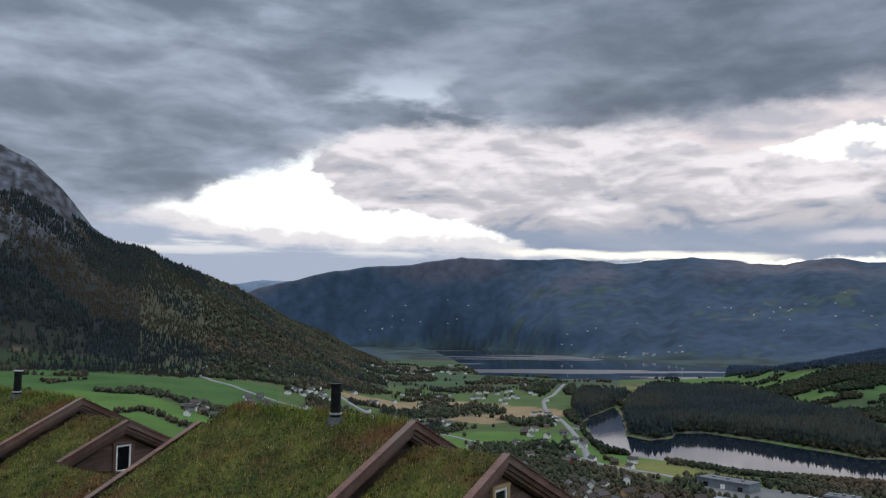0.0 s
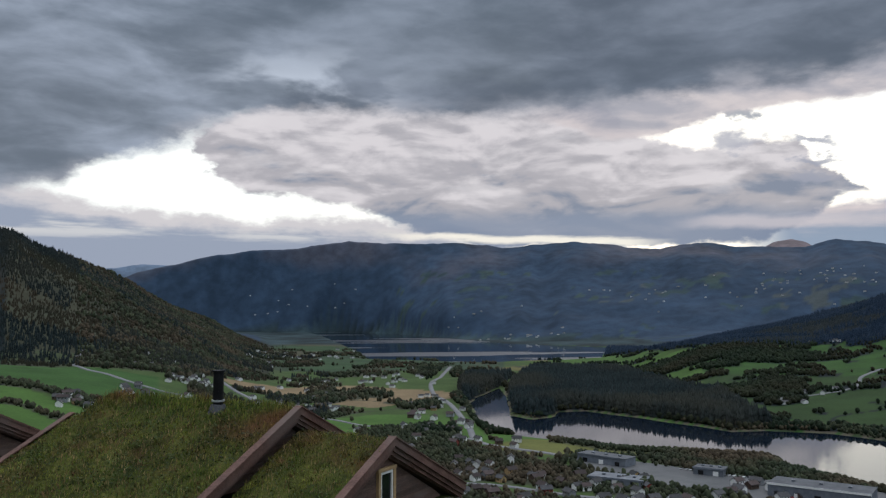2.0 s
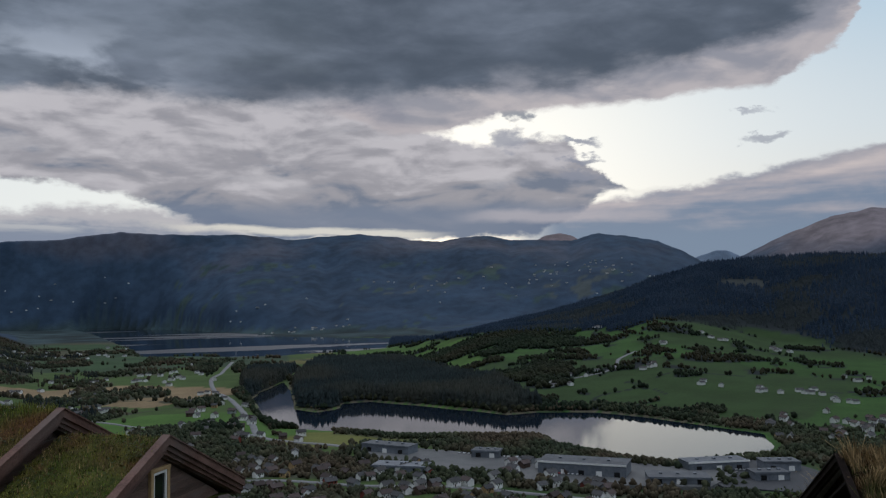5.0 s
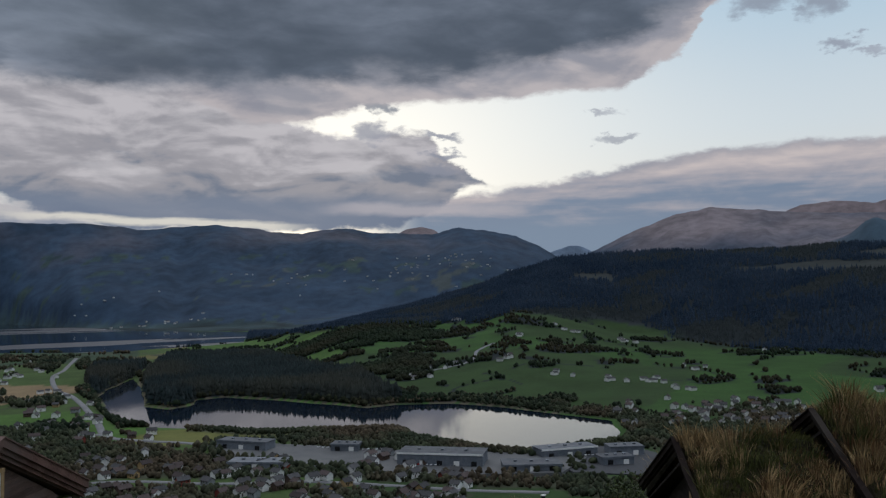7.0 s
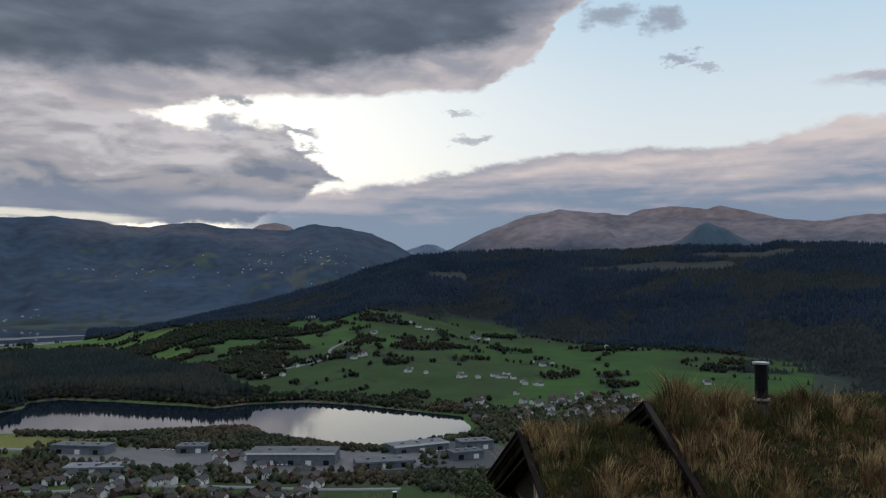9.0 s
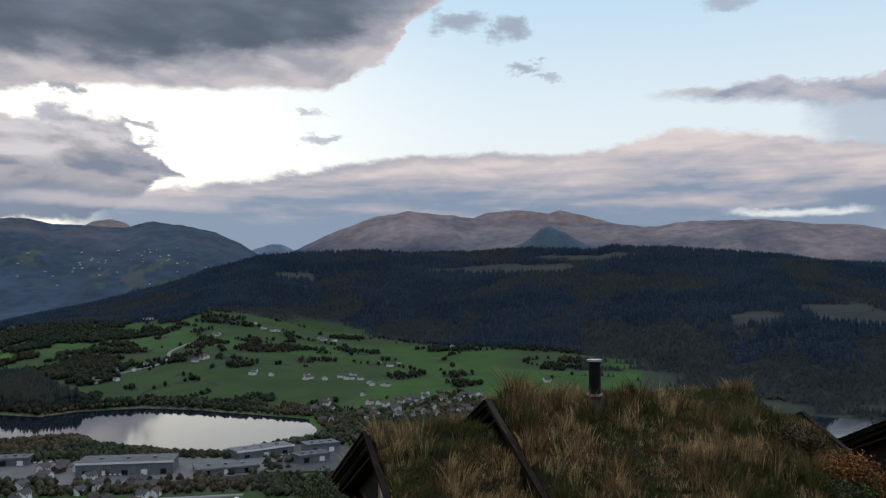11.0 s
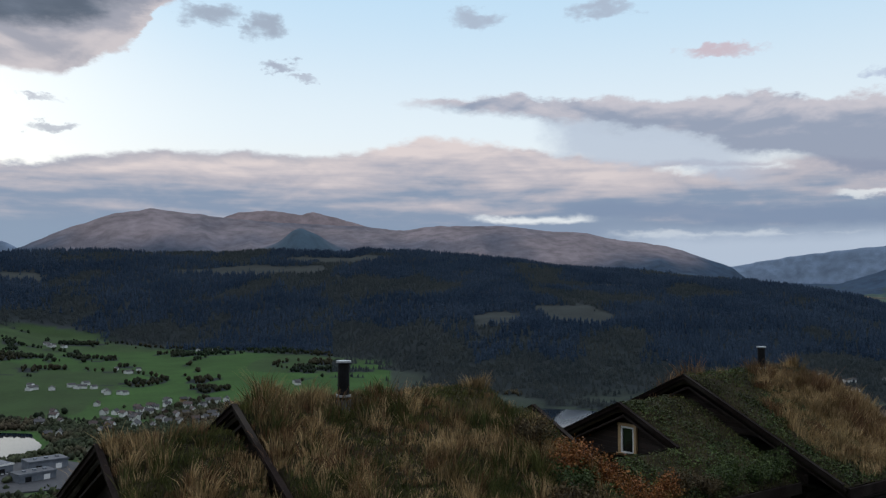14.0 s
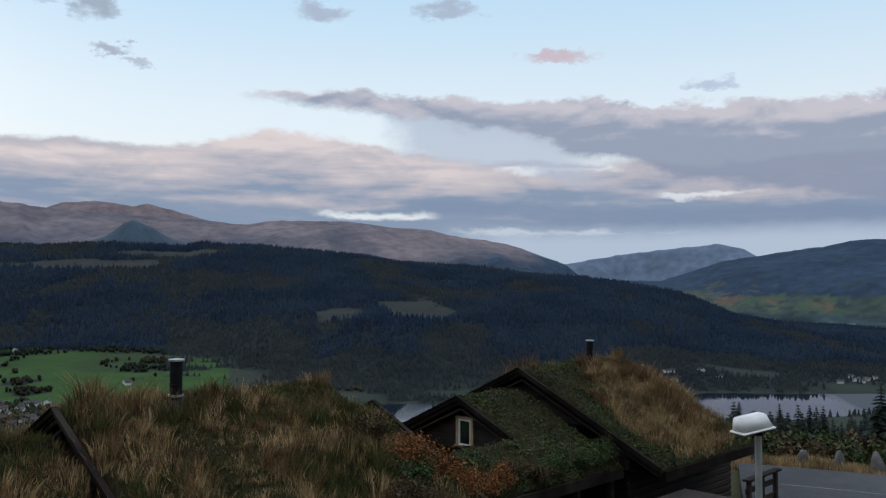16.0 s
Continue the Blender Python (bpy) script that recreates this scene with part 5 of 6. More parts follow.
def build_houses():
    rng = random.Random(9)
    kinds = []
    for kind in range(5):
        for lx, ly, hz in ((6.6, 5.0, 2.9), (8.4, 5.4, 3.5)):
            for roof in (M_ROOF_DARK, M_ROOF_RED):
                kinds.append((kind, make_house(kind, lx, ly, hz, roof, "%s wooden house with a %s gabled roof" %
                                               (WALL_WORDS[kind], "dark" if roof is M_ROOF_DARK else "red tiled"), "houses of the valley")))
    unused = {h for _, h in kinds}
    settled, remote = [], []

    def settle(x, y, kind, turn, scale=1.0):
        z, lk = land_height(np.array([x]), np.array([y]))
        if lk[0] > -9:
            return
        if len(settled) > 290 or (x < 0.2 * y and y > 1020):
            remote.append((x, y))
            return
        settled.append((x, y))
        pool = [h for k, h in kinds if k == kind]
        src = rng.choice(pool)
        m = pose(x, y, z[0] + 0.5, 0, 0, turn)
        if src in unused:
            unused.discard(src)
            src.matrix_basis = m
        else:
            copy_thing(src, m)

    def spot(az, r):
        return r * math.sin(radians(az)), r * math.cos(radians(az))

    def any_kind():
        return rng.choices(range(5), (8, 0.6, 1.0, 1.5, 1.5))[0]

    # town on the flat between slope and lake
    for _ in range(135):
        x, y = spot(rng.uniform(5, 34), rng.uniform(470, 640))
        settle(x, y, any_kind(), rng.choice((20, 110)) + rng.uniform(-12, 12))
    # strip of houses along the main road
    for _ in range(22):
        x, y = spot(rng.uniform(8, 13), rng.uniform(640, 1050))
        settle(x, y, any_kind(), rng.uniform(0, 180))
    # villages on the left valley side
    for az, r, n, da, dr in ((-16, 800, 12, 2.5, 60), (-11.5, 900, 14, 2.2, 60), (-9, 1100, 12, 2, 80), (-3.5, 1150, 14, 2.5, 110), (0.5, 1350, 16, 2.5, 140), (4.5, 1500, 16, 2.0, 160),
                             (6.5, 900, 12, 1.5, 80), (3.5, 760, 12, 2, 60), (-7, 700, 6, 2, 40), (-10.8, 1236, 12, 1.5, 40), (-8.5, 1104, 12, 1.2, 30), (-0.8, 1047, 10, 1.5, 40), (7, 1140, 10, 1, 70), (9, 880, 10, 0.8, 60)):
        for _ in range(n):
            x, y = spot(rng.gauss(az, da * 0.6), rng.gauss(r, dr * 0.7))
            settle(x, y, any_kind() if rng.random() > 0.4 else 0, rng.uniform(0, 180))
    # town quarter at the right end of the lake
    for _ in range(64):
        x, y = spot(rng.uniform(43.8, 57), rng.uniform(800, 950))
        settle(x, y, any_kind() if rng.random() > 0.45 else 0, rng.uniform(0, 180))
    # farms on the meadows of the far shore
    for az, r, n in ((36.2, 1230, 6), (40.7, 1560, 5), (44.6, 1520, 5), (46.3, 1080, 5), (43.6, 1080, 4), (48.2, 1030, 4), (48.8, 1220, 3), (39.6, 1090, 3), (29.8, 1120, 4), (31.7, 1190, 3), (37.0, 1450, 3),
                     (53.5, 1500, 3), (59.8, 1050, 2), (33.0, 1700, 4), (27.0, 1650, 3)):
        for _ in range(n):
            x, y = spot(rng.gauss(az, 0.5), rng.gauss(r, 14))
            settle(x, y, rng.choice((0, 0, 0, 1, 3)), rng.uniform(0, 180))
    # hamlets on the far shores and shelves: specks, joined
    places = list(remote)
    for az, r, n, da, dr in ((-2, 4420, 14, 4, 30), (8, 3570, 14, 4, 30), (14, 3290, 16, 3, 40), (30, 3900, 26, 3, 120), (34, 3800, 20, 2, 120), (104, 3000, 16, 3, 200), (96, 1180, 10, 5, 25), (106, 1240, 8, 3, 25),
                             (22, 3700, 16, 4, 140), (0, 2250, 16, 3, 120), (-4, 1950, 16, 2.5, 150)):
        for _ in range(n):
            x, y = spot(rng.gauss(az, da * 0.7), rng.gauss(r, dr))
            if land_height(np.array([x]), np.array([y]))[1][0] < -9:
                places.append((x, y))
    verts, walls, roofs = [], [], []
    for x, y in places:
        z = land_z(x, y)[0]
        t, b, big = rng.uniform(0, 3.14), len(verts), rng.uniform(0.8, 1.25)
        c, s_ = math.cos(t) * big, math.sin(t) * big
        for u, v, w in ((-4, -3, 0), (4, -3, 0), (4, 3, 0), (-4, 3, 0), (-4, -3, 3.4), (4, -3, 3.4), (4, 3, 3.4), (-4, 3, 3.4), (-4, 0, 5), (4, 0, 5),
                        (-4.4, -3.5, 3.2), (4.4, -3.5, 3.2), (4.4, 3.5, 3.2), (-4.4, 3.5, 3.2), (-4.4, 0, 5.25), (4.4, 0, 5.25)):
            verts.append((x + c * u - s_ * v, y + s_ * u + c * v, z + w - 0.3))
        walls += [[b + i for i in f] for f in ((0, 1, 5, 4), (1, 2, 6, 5), (2, 3, 7, 6), (3, 0, 4, 7), (5, 6, 9), (7, 4, 8))]
        roofs += [[b + i for i in f] for f in ((10, 11, 15, 14), (12, 13, 14, 15))]
    hamlet = part("far_hamlet", (verts, [], walls + roofs), M_WALLS[0], kind="stuff")
    hamlet.data.materials.append(M_ROOF_DARK)
    hamlet.data.polygons.foreach_set("material_index", [0] * len(walls) + [1] * len(roofs))
    tagged(hamlet, "scattered white houses on the far shores", "houses")
    for h in unused:
        x, y = spot(rng.uniform(6, 30), rng.uniform(520, 680))
        z = land_z(x, y)[0]
        h.matrix_basis = pose(x, y, z + 0.5, 0, 0, rng.uniform(0, 180))


build_houses()

M_SHED = material("grey_cladding", [(0.10, 0.115, 0.135), (0.17, 0.185, 0.21)], 0.3, 0.6, objects=0.25)
M_SHED_ROOF = material("felt_roof", [(0.075, 0.082, 0.094), (0.14, 0.148, 0.16)], 0.15, 0.8, objects=0.35)
M_CONCRETE = material("gravel_yard", [(0.075, 0.077, 0.08), (0.13, 0.13, 0.128)], 0.04, 0.9, fine=1.2)
M_ROAD = material("worn_asphalt", [(0.13, 0.13, 0.135), (0.19, 0.19, 0.195)], 0.1, 0.85, fine=2.0)


def ribbon(name, pts, width, mt, label, lift=0.5, parent=None):
    """Road laid over the land along a smooth line through pts."""
    p = np.array(pts, float)
    t = np.linspace(0, len(p) - 1, (len(p) - 1) * 14 + 1)
    i = np.clip(t.astype(int), 0, len(p) - 2)
    f = (t - i)[:, None]
    p0, p1, p2, p3 = p[np.maximum(i - 1, 0)], p[i], p[i + 1], p[np.minimum(i + 2, len(p) - 1)]
    c = 0.5 * (2 * p1 + (p2 - p0) * f + (2 * p0 - 5 * p1 + 4 * p2 - p3) * f ** 2 + (3 * p1 - p0 - 3 * p2 + p3) * f ** 3)
    d = np.gradient(c, axis=0)
    d /= np.linalg.norm(d, axis=1)[:, None]
    nrm = np.stack([-d[:, 1], d[:, 0]], -1) * width / 2
    l, r = c + nrm, c - nrm
    z = np.maximum(np.maximum(land_z(l[:, 0], l[:, 1]), land_z(r[:, 0], r[:, 1])), land_z(c[:, 0], c[:, 1])) + lift
    v = np.concatenate([np.column_stack([l, z]), np.column_stack([r, z]), np.column_stack([l * 1 + nrm * .1, z - 1.5]), np.column_stack([r - nrm * .1, z - 1.5])])
    n = len(c)
    a = np.arange(n - 1)
    faces = np.concatenate([np.stack([a + o0, a + 1 + o0, a + 1 + o1, a + o1], -1) for o0, o1 in ((0, n), (2 * n, 0), (n, 3 * n))])
    return tagged(fast_mesh(name, v, faces, mt, 4), label, "road", kind="structure")


ribbon("road", MAIN_ROAD,
       6.5, M_ROAD, "winding grey main road along the lake")
ribbon("road", TOWN_ROAD, 5, M_ROAD, "grey street between the houses of the town")
ribbon("road", [(-150, 1180), (-60, 1010), (30, 900), (90, 860), (139, 783)], 5, M_ROAD, "narrow pale lane between the meadows")
ribbon("road", [(560, 1000), (640, 1000), (690, 1020), (740, 1080), (800, 1120)], 5, M_ROAD, "pale gravel lane up the meadow to a farm")
ribbon("road", [(-330, 1200), (-300, 1050), (-190, 940), (-90, 1000)], 5, M_ROAD, "pale gravel lane through the hillside meadow")


def yard(name, pts, mt, label, lift=0.6):
    z = max(land_z([p[0] for p in pts], [p[1] for p in pts])) + lift
    bm = bmesh.new()
    a = [bm.verts.new((x, y, z)) for x, y in pts]
    b = [bm.verts.new((x, y, z - 6)) for x, y in pts]
    bm.faces.new(a)
    n = len(a)
    for i in range(n):
        bm.faces.new((a[i], a[(i + 1) % n], b[(i + 1) % n], b[i]))
    return tagged(part(name, bm, mt), label, "yard", kind="structure"), z


_, Y1 = yard("pavement", YARD, M_CONCRETE, "grey gravel yard and car park of the industrial area")
rngy = np.random.default_rng(31)
yx, yy = rngy.uniform(185, 420, 2600), rngy.uniform(440, 700, 2600)
edge_d = inside(YARD, yx, yy)
keep = (edge_d > -14) & (edge_d < 7)
plant_woods("yard_trees", "broad", M_BROAD, yx[keep][:260], yy[keep][:260], 6, "trees along the edge of the industrial yard", rngy)
_, Y2 = yard("pavement", YARD_EAST, M_ASPHALT, "asphalt car park by the stores")


def warehouse(x, y, z, lx, ly, h, turn, label):
    w = thing("warehouse", label, "warehouse", pose(x, y, z, 0, 0, turn), "sheds of the industrial area")
    part("wall", boxes(((-lx / 2, -ly / 2, -1), (lx / 2, ly / 2, h))), M_SHED, w)
    rf = part("roof", boxes(((-lx / 2 - 0.4, -ly / 2 - 0.4, h), (lx / 2 + 0.4, ly / 2 + 0.4, h + 0.5)), bevel=0.1), M_SHED_ROOF, w)
    for i in range(3):
        part("vent", boxes(((-lx * 0.3 + i * lx * 0.28, -1, h + 0.5), (-lx * 0.3 + i * lx * 0.28 + 2.2, 1.2, h + 1.6)), bevel=0.1), M_SHED, rf)
    n = max(2, int(lx / 12))
    for i in range(n):
        u = -lx / 2 + lx * (i + 0.5) / n
        part("gate", boxes(((u - 2, -ly / 2 - 0.12, 0), (u + 2, -ly / 2 + 0.02, 3.4))), M_WHITE if i % 2 else M_GLASS, w)
    part("parapet", boxes(((-lx / 2 - 0.5, -ly / 2 - 0.5, h - 0.6), (lx / 2 + 0.5, -ly / 2 - 0.42, h + 0.7))), M_WHITE if lx > 45 else M_SHED, w)
    return w


for x, y, z, lx, ly, h, t in ((222, 654, Y1, 44, 16, 6, -50), (206, 580, Y1, 40, 18, 4, -37), (322, 516, Y1, 62, 26, 8, -43), (285, 600, Y1, 22, 14, 5, -40), (415, 490, Y2, 46, 18, 6, -14),
                              (455, 468, Y2, 26, 16, 6, -25), (362, 464, Y1, 40, 22, 4, -30), (425, 447, Y2, 24, 14, 5, -20)):
    warehouse(x, y, z, lx, ly, h, t, "long grey flat-roofed warehouse in the industrial area" if lx > 40 else "small grey flat-roofed shed in the industrial area")

M_CAR = [material(n, [a, b], 1.0, 0.35, spec=0.5) for n, a, b in (("white_car_paint", (0.7, 0.7, 0.7), (0.8, 0.8, 0.8)), ("dark_car_paint", (0.03, 0.03, 0.035), (0.05, 0.05, 0.06)),
                                                                 ("red_car_paint", (0.35, 0.02, 0.02), (0.42, 0.03, 0.03)), ("silver_car_paint", (0.4, 0.41, 0.42), (0.5, 0.51, 0.52)))]


def make_car(i):
    c = thing("car", "parked %s car on the industrial car park" % ("white", "dark", "red", "silver")[i], "car", None, "parked cars")
    part("body", boxes(((-2.1, -0.85, 0.3), (2.1, 0.85, 0.95)), bevel=0.15), M_CAR[i], c)
    part("cabin_glass", boxes(((-1.3, -0.75, 0.95), (1.1, 0.75, 1.45)), bevel=0.18), M_GLASS, c)
    for x in (-1.3, 1.3):
        for y in (-0.8, 0.8):
            bm = bmesh.new()
            bmesh.ops.create_cone(bm, cap_ends=True, segments=12, radius1=0.32, radius2=0.32, depth=0.2, matrix=pose(x, y, 0.32, 90))
            part("wheel", bm, M_STEEL, c)
    return c


def park_cars():
    rng = random.Random(5)
    cars = [make_car(i) for i in range(4)]
    rows = [(Y2, 432, 470, 9, 2.6), (Y2, 425, 478, 9, 2.6), (Y1, 300, 520, 12, 3.2), (Y1, 285, 600, 10, 3.4), (Y1, 270, 620, 9, 4.0)]
    used = set()
    for z, x, y, n, gap in rows:
        for j in range(n):
            i = rng.choices(range(4), (5, 3, 1, 3))[0]
            m = pose(x + j * gap * 0.77, y - j * gap * 0.64, z + 0.02, 0, 0, 50 + rng.uniform(-4, 4))
            if i not in used:
                used.add(i)
                cars[i].matrix_basis = m
            else:
                copy_thing(cars[i], m)


park_cars()

# ---------------------------------------------------------------- car park beside the last cabin
bm = bmesh.new()
pts = []
for r, a0, a1 in ((22.5, 101.5, 130), (33.5, 126, 100.5)):
    for i in range(9):
        a = radians(a0 + (a1 - a0) * i / 8)
        pts.append((r * math.sin(a), r * math.cos(a)))
PARK_Z = 1.42
va = [bm.verts.new((x, y, PARK_Z)) for x, y in pts]
vb = [bm.verts.new((x, y, PARK_Z - 1.2)) for x, y in pts]
bm.faces.new(va)
for i in range(len(va)):
    bm.faces.new((va[i], va[(i + 1) % len(va)], vb[(i + 1) % len(va)], vb[i]))
tagged(part("pavement_car_park", bm, M_ASPHALT), "grey asphalt car park with worn white lines", "car park", kind="structure")
for r0, r1, a0, a1 in ((27.5, 27.6, 103, 113), (30.4, 30.48, 102.5, 111)):
    bm = bmesh.new()
    ring = [[bm.verts.new((r * math.sin(radians(a0 + (a1 - a0) * i / 10)), r * math.cos(radians(a0 + (a1 - a0) * i / 10)), PARK_Z + 0.006)) for i in range(11)] for r in (r0, r1)]
    for i in range(10):
        bm.faces.new((ring[0][i], ring[0][i + 1], ring[1][i + 1], ring[1][i]))
    tagged(part("painted_line", bm, M_LINE), "worn white parking line on the asphalt", "road marking", kind="structure")


def boulder(x, y, h, w, seed, lean):
    bm = bmesh.new()
    bmesh.ops.create_icosphere(bm, subdivisions=3, radius=1.0)
    for v in bm.verts:
        n = noise.noise(v.co * 1.3 + Vector((seed, 0, 0))) * 0.3 + noise.noise(v.co * 4 + Vector((seed, 5, 0))) * 0.08
        v.co *= 1 + n
        v.co = Vector((v.co.x * w * 0.5, v.co.y * w * 0.35, (v.co.z + 0.9) * h * 0.5))
        v.co.x += lean * v.co.z
    ob = part("kerb_stone", bm, M_STONE, None, smooth=True)
    ob.matrix_basis = pose(x, y, land_z(x, y)[0] - 0.08, 0, 0, seed * 50)
    ob.data.name = "kerb_stone"
    return tagged(ob, "upright grey granite kerb stone at the car park edge", "stone", "stones round the car park")


def polar(az, r):
    return 0.07 + r * math.sin(radians(az)), -0.41 + r * math.cos(radians(az))


for i, (az, r, h, w, ln) in enumerate(((100.9, 34.2, 0.95, 0.5, -0.1), (103.6, 34.4, 0.9, 0.42, -0.1), (105.7, 34.6, 0.95, 0.5, -0.08), (108.0, 34.4, 1.15, 0.55, -0.25), (110.5, 34.4, 0.95, 0.5, 0.1))):
    boulder(*polar(az, r), h, w, i + 1, ln)


def lamp_post(az, r, top):
    x, y = polar(az, r)
    z = land_z(x, y)[0]
    lp = thing("street_lamp", "grey steel lamp post with a white box-shaped head", "street lamp", pose(x, y, 0, 0, 0, -az))
    part("pole", tube(tube(bmesh.new(), 0.05, 0.05, z - 0.3, top, n=16), 0.075, 0.075, z - 0.3, z + 1.0, n=16), M_GALV, lp, "galvanised pole")
    part("knuckle", tube(bmesh.new(), 0.072, 0.072, top - 0.06, top + 0.09, n=16), M_STEEL, lp, "black joint")
    bm = bmesh.new()
    m = pose(0.05, 0.0, top + 0.16, 0, 0, 38) @ pose(0, 0, 0, 0, -9, 0) @ Matrix.Diagonal((-1, 1, 1, 1))
    r_ = box(bm, (-0.09, -0.15, -0.09), (0.44, 0.15, 0.12))
    for v in bm.verts:
        if v.co.z > 0:
            v.co.y *= 0.62
            v.co.x = v.co.x * 0.86 + 0.05
    bmesh.ops.bevel(bm, geom=list(bm.edges), offset=0.02, segments=3, affect="EDGES")
    bm.transform(m)
    head = part("lamp_head", bm, M_WHITE, lp, "white plastic lamp head", smooth=True)
    bm = box(bmesh.new(), (-0.11, -0.17, -0.115), (0.46, 0.17, -0.085), bevel=0.01)
    bm.transform(m)
    part("rim", bm, M_WHITE, head)


lamp_post(101.05, 13.2, EYE_Z - 2.13)


# ---------------------------------------------------------------- plants near the cabins and the car park
def leaf_cards(centres, spread, size, per, rng, flat=0.7):
    """Small random leaf quads gathered round each centre."""
    c = np.repeat(np.asarray(centres), per, axis=0)
    n = len(c)
    p = c + rng.normal(0, 1, (n, 3)) * spread
    a = rng.normal(0, 1, (n, 3))
    a /= np.linalg.norm(a, axis=1)[:, None]
    b = np.cross(a, rng.normal(0, 1, (n, 3)))
    b /= np.linalg.norm(b, axis=1)[:, None]
    s = size * rng.uniform(0.6, 1.4, n)[:, None]
    v = np.stack([p - a * s, p + b * s * flat, p + a * s, p - b * s * flat], 1).reshape(-1, 3)
    return v, np.arange(n * 4).reshape(n, 4)


def limbs(paths):
    """Tapered four-sided sticks: list of (start, end, r0, r1)."""
    bm = bmesh.new()
    for a, b, r0, r1 in paths:
        a, b = Vector(a), Vector(b)
        m = Matrix.Translation((a + b) / 2) @ (b - a).to_track_quat("Z", "Y").to_matrix().to_4x4()
        bmesh.ops.create_cone(bm, cap_ends=True, segments=6, radius1=r0, radius2=r1, depth=(b - a).length, matrix=m)
    return bm


def shrub(x, y, z, h, w, mt, seed, label, leaf=0.026, count=26):
    rng = np.random.default_rng(seed)
    ob = thing("shrub", label, "shrub", pose(x, y, z), "shrubs by the cabins")
    ends = []
    sticks = []
    for i in range(count):
        a, q = rng.uniform(0, 6.283), rng.uniform(0.2, 1.0)
        e = (math.cos(a) * w * 0.5 * q, math.sin(a) * w * 0.5 * q, h * rng.uniform(0.45, 1.0) * (1.15 - 0.35 * q))
        sticks.append(((e[0] * 0.2, e[1] * 0.2, -0.1), e, 0.012, 0.004))
        ends += [e, tuple(0.75 * c for c in e), tuple(0.5 * c for c in e)]
    tagged(part("twig", limbs(sticks), M_BARK, ob, "thin brown twigs"), kind="stuff")
    v, f = leaf_cards(ends, w * 0.10, leaf, 34, rng)
    lv = fast_mesh("leaves", v, f, mt, 4)
    lv.parent = ob
    tagged(lv, kind="stuff")
    return ob


def broad_tree(x, y, h, w, mt, seed, label):
    rng = np.random.default_rng(seed)
    z = land_z(x, y)[0]
    ob = thing("tree", label, "tree", pose(x, y, z), "trees below the cabins")
    sticks = [((0, 0, -0.4), (0.1, 0, h * 0.75), h * 0.022, h * 0.007)]
    ends = []
    for i in range(26):
        a, t = i * 2.4 + rng.uniform(-0.4, 0.4), rng.uniform(0.25, 0.85)
        reach = w * 0.5 * math.sin(math.pi * (0.15 + 0.8 * t)) * rng.uniform(0.6, 1.05)
        s0 = (0.1 * t, 0, h * t * 0.75)
        e = (math.cos(a) * reach, math.sin(a) * reach, h * (t + 0.14))
        sticks.append((s0, e, h * 0.007, h * 0.002))
        ends += [e, tuple(s0[k] * 0.35 + e[k] * 0.65 for k in range(3))]
    part("trunk", limbs(sticks), M_BARK, ob)
    v, f = leaf_cards(ends, w * 0.085, 0.11, 46, rng)
    cr = fast_mesh("crown", v, f, mt, 4)
    cr.parent = ob
    return ob


def spruce(x, y, h, seed):
    rng = np.random.default_rng(seed)
    z = land_z(x, y)[0]
    ob = thing("spruce_tree", "tall dark spruce behind the car park", "tree", pose(x, y, z), "spruces behind the car park")
    part("trunk", limbs([((0, 0, -0.4), (0, 0, h), h * 0.016, 0.02)]), M_BARK, ob)
    vs, fs, o = [], [], 0
    d = 0.12
    while d < min(h - 0.5, 13.0):
        n = 11
        reach = min(3.2, 0.16 + 0.32 * d)
        for i in range(n):
            a = 6.283 * i / n + rng.uniform(-0.3, 0.3) + d * 7
            r = reach * rng.uniform(0.55, 1.25)
            zz, dz = h - d, -0.25 * r + rng.uniform(-0.1, 0.1)
            side = np.array([-math.sin(a), math.cos(a), 0]) * r * 0.26
            tip = np.array([math.cos(a) * r, math.sin(a) * r, zz + dz])
            midp = np.array([math.cos(a) * r * 0.5, math.sin(a) * r * 0.5, zz + dz * 0.3])
            root = np.array([0, 0, zz + 0.05])
            vs += [root, midp + side - [0, 0, 0.10 * r], tip, midp - side - [0, 0, 0.10 * r], midp + [0, 0, 0.06 * r]]
            fs += [[o, o + 1, o + 4], [o + 1, o + 2, o + 4], [o + 2, o + 3, o + 4], [o + 3, o, o + 4]]
            o += 5
        d += 0.22
    cr = fast_mesh("crown", np.array(vs), np.array(fs), M_NEEDLE)
    cr.parent = ob
    return ob


def row_local(ob, x, y):
    """World place of a point given in a cabin's own plan."""
    p = ob.matrix_basis @ Vector((x, y, 0))
    return p.x, p.y


# autumn shrubs in front of the gap between two roofs, and along a porch eave
SHRUBS = ((5.8, -2.0, 0.65, 0.9, M_LEAF_ORANGE, "orange and yellow autumn shrub growing on the turf roof"), (6.4, -2.7, 0.70, 0.9, M_LEAF_ORANGE, "reddish orange shrub growing on the turf roof"),
          (5.2, -2.0, 0.50, 0.8, M_LEAF_BROWN, "brown autumn shrub growing on the turf roof"), (6.6, -3.2, 0.70, 0.9, M_LEAF_ORANGE, "rusty red shrub growing on the turf roof"),
          (5.5, -2.9, 0.60, 0.9, M_LEAF_ORANGE, "yellow and orange shrub growing on the turf roof"), (6.0, -3.3, 0.55, 0.9, M_LEAF_GREEN, "green shrub growing on the turf roof"),
          (5.0, -3.3, 0.50, 0.8, M_LEAF_GREEN, "green shrub growing on the turf roof"), (4.6, -3.9, 0.55, 1.0, M_LEAF_BROWN, "brown autumn shrub growing on the turf roof"))
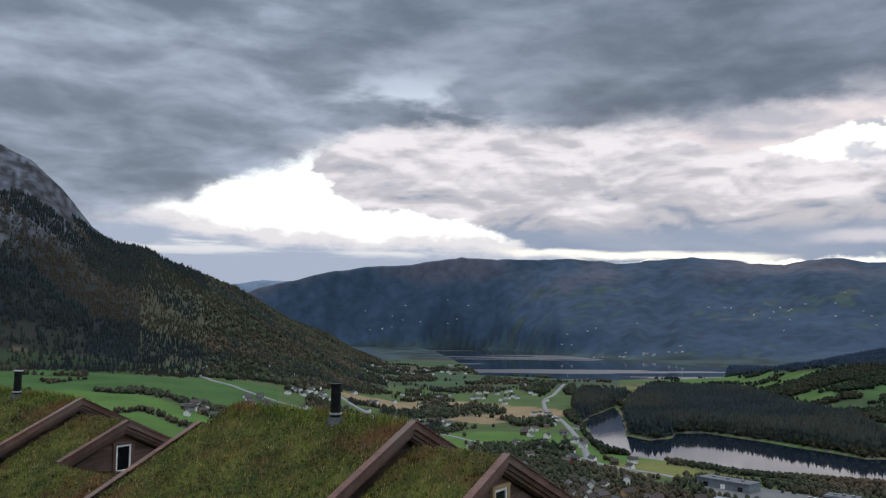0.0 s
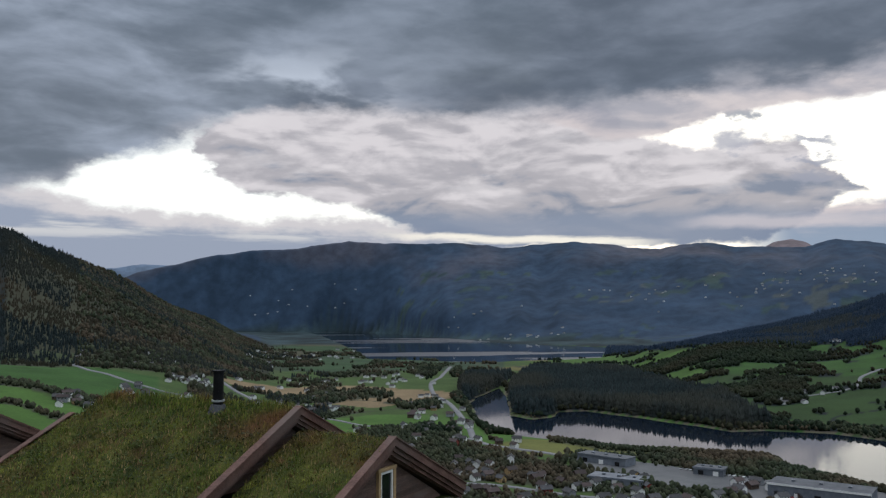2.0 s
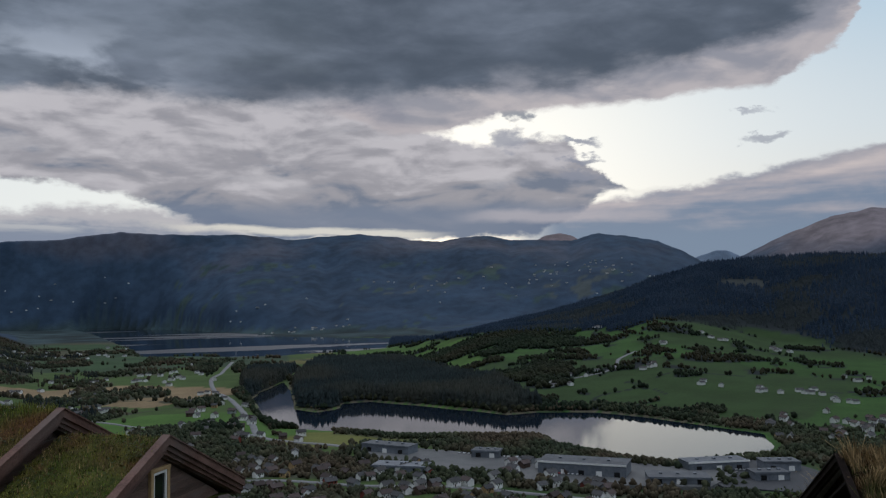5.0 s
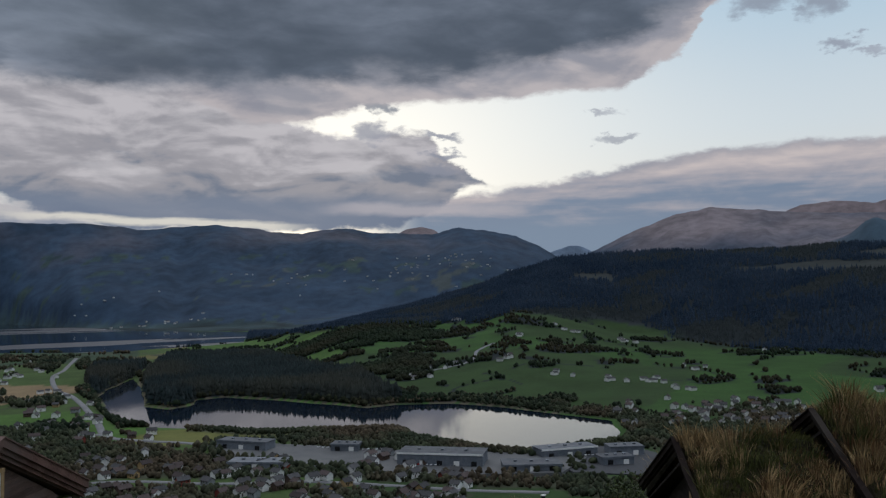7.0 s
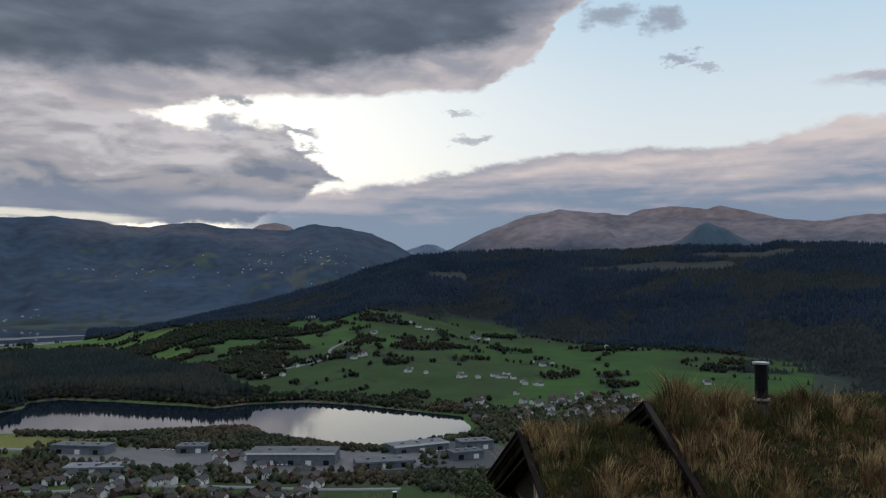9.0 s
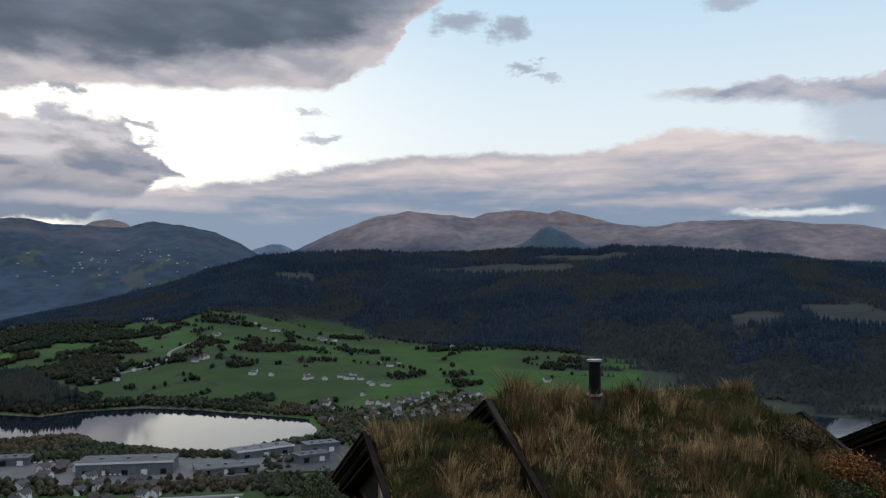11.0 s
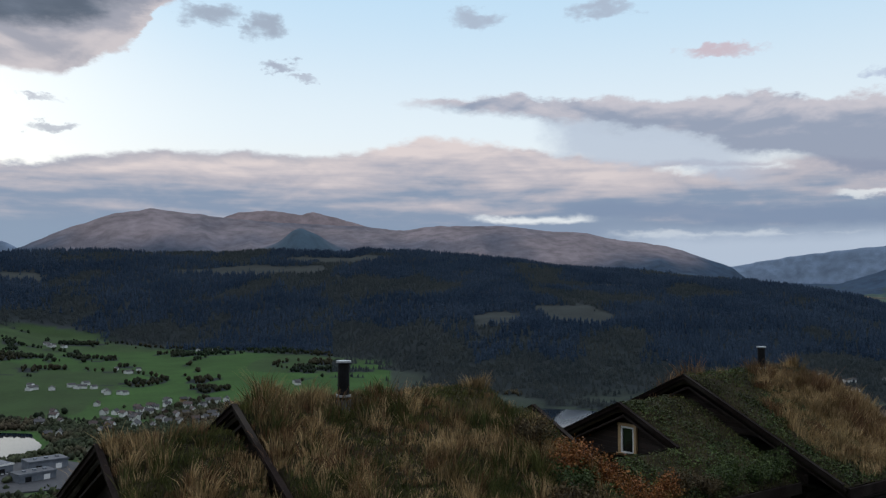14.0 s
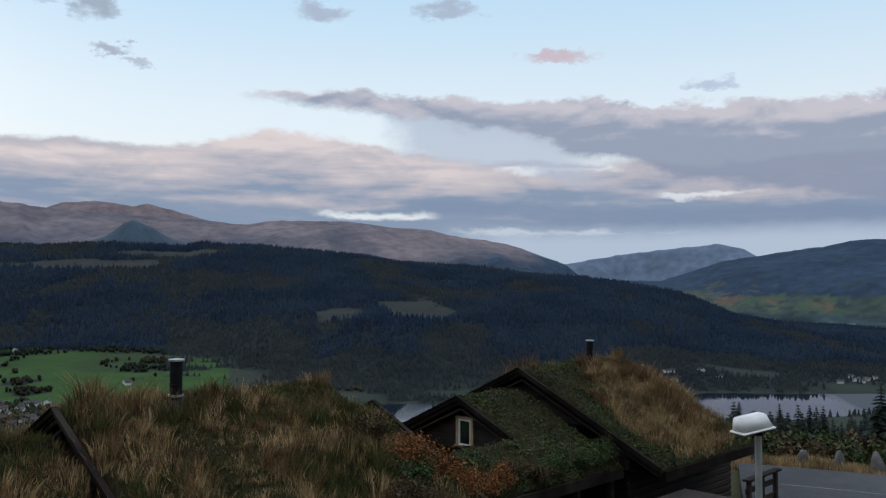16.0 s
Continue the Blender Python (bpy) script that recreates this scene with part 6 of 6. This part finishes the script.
for i, (lx, ly, h, w, mt, lab) in enumerate(SHRUBS):
    px, py = row_local(cabin_d, lx, ly)
    base = EYE_Z - 2.09 - (0.62 if lx > 5.7 else 0.0) - PITCH * abs(ly)
    shrub(px, py, base, h, w, mt, 60 + i, lab, 0.024, 34)
for i in range(9):
    px, py = row_local(cabin_e, -5.3 + i * 0.62, -3.45 + 0.1 * (i % 3))
    shrub(px, py, EYE_Z - 2.46 - 0.60 - 0.49 * 3.4 + 0.02, 0.42 + 0.1 * (i % 3), 0.8, (M_LEAF_ORANGE, M_LEAF_BROWN, M_LEAF_GREEN)[min(2, i // 2)], 80 + i,
          "low %s plants on the turf porch roof edge" % ("rusty", "brownish", "green")[min(2, i // 2)], 0.024, 16)

broad_tree(*polar(44.3, 60), 7.4, 5.5, M_LEAF_GREEN, 5, "round dark green tree on the slope below")
rngt = random.Random(21)
for i in range(26):
    az, r = rngt.uniform(6, 46), rngt.uniform(66, 120)
    broad_tree(*polar(az, r), rngt.uniform(4.2, 6.5), rngt.uniform(3.2, 5.0), rngt.choice((M_LEAF_BROWN, M_LEAF_BROWN, M_LEAF_GREEN)), 100 + i, "bare brownish birch on the steep slope below")
for i in range(10):
    az, r = rngt.uniform(-4, 5), rngt.uniform(70, 130)
    broad_tree(*polar(az, r), rngt.uniform(4.2, 6.0), rngt.uniform(3.0, 4.5), M_LEAF_BROWN, 140 + i, "bare brownish birch on the steep slope below")
rngs = random.Random(31)
for i in range(84):
    az, r = 99.6 + i * 0.15 + rngs.uniform(-0.2, 0.2), rngs.uniform(62, 105)
    px, py = polar(az, r)
    tip = EYE_Z - r * math.tan(radians(rngs.choice((7.3, 7.8, 8.0, 8.2, 8.5))))
    spruce(px, py, max(6.0, tip - land_z(px, py)[0]), 200 + i)
for az, r, h in ((108.1, 62, 5.6), (109.4, 60, 5.2), (110.8, 64, 4.8)):
    px, py = polar(az, r)
    spruce(px, py, EYE_Z - r * math.tan(radians(h)) - land_z(px, py)[0], 260 + int(az))
for i in range(34):
    az, r = 99.8 + i * 0.36, 39 + (i * 7 % 11)
    px, py = polar(az, r)
    tip = EYE_Z - r * math.tan(radians(9.2 + (i * 5 % 7) * 0.2))
    broad_tree(px, py, min(4.5, max(1.2, tip - land_z(px, py)[0])), 2.8, (M_LEAF_GREEN, M_LEAF_BROWN)[i % 2], 300 + i, "leafy scrub tree behind the kerb stones")

# dry grass verge round the car park
rngv = np.random.default_rng(8)
n = 16000
va_, vr_ = rngv.uniform(99, 114, n), rngv.uniform(33.6, 37, n)
vx, vy = 0.07 + vr_ * np.sin(np.radians(va_)), -0.41 + vr_ * np.cos(np.radians(va_))
verge = grass_on("verge_grass", np.stack([vx, vy, land_z(vx, vy)], -1), rngv, 0.42, 0.014, M_GRASS_DRY, None, "dry yellow grass round the car park")
tagged(verge, category="grass")


def deck_rail():
    """Low dark railing at the corner of the last cabin's deck."""
    px, py = polar(101.4, 21.5)
    ob = thing("deck_railing", "dark stained timber railing beside the cabin", "railing", pose(px, py, 0, 0, 0, ALONG))
    z = land_z(px, py)[0]
    top = EYE_Z - 4.46
    part("deck", boxes(((-1.1, -0.2, z - 0.4), (0.55, 2.4, top - 0.85)), bevel=0.02), M_WOOD_SHADED, ob)
    for i, x in enumerate((-1.0, -0.3, 0.45)):
        part("post", boxes(((x - 0.05, -0.12, top - 0.9), (x + 0.05, -0.02, top - 0.02)), bevel=0.008), M_WOOD_SHADED, ob)
    for zz in (top - 0.30, top - 0.62):
        part("rail", boxes(((-1.1, -0.06, zz), (0.55, -0.02, zz + 0.14)), bevel=0.008), M_WOOD_SHADED, ob)
    part("handrail", boxes(((-1.15, -0.16, top), (0.62, 0.02, top + 0.05)), bevel=0.008), M_BARGE_SHADED, ob)


deck_rail()


def cable(a, b, sag):
    """Thin black cable hanging between two roofs."""
    cu = bpy.data.curves.new("cable", "CURVE")
    cu.dimensions, cu.bevel_depth = "3D", 0.012
    sp = cu.splines.new("POLY")
    sp.points.add(12)
    for i in range(13):
        t = i / 12
        p = a.lerp(b, t)
        sp.points[i].co = (p.x, p.y, p.z - sag * 4 * t * (1 - t), 1)
    cu.materials.append(M_STEEL)
    return tagged(new("cable", cu), "thin black cable hanging between two cabin roofs", "cable")


cable(cabin_d.matrix_basis @ Vector((7.0, -0.1, -0.80)), cabin_e.matrix_basis @ Vector((-2.68, 2.4, -1.85)), 0.12)
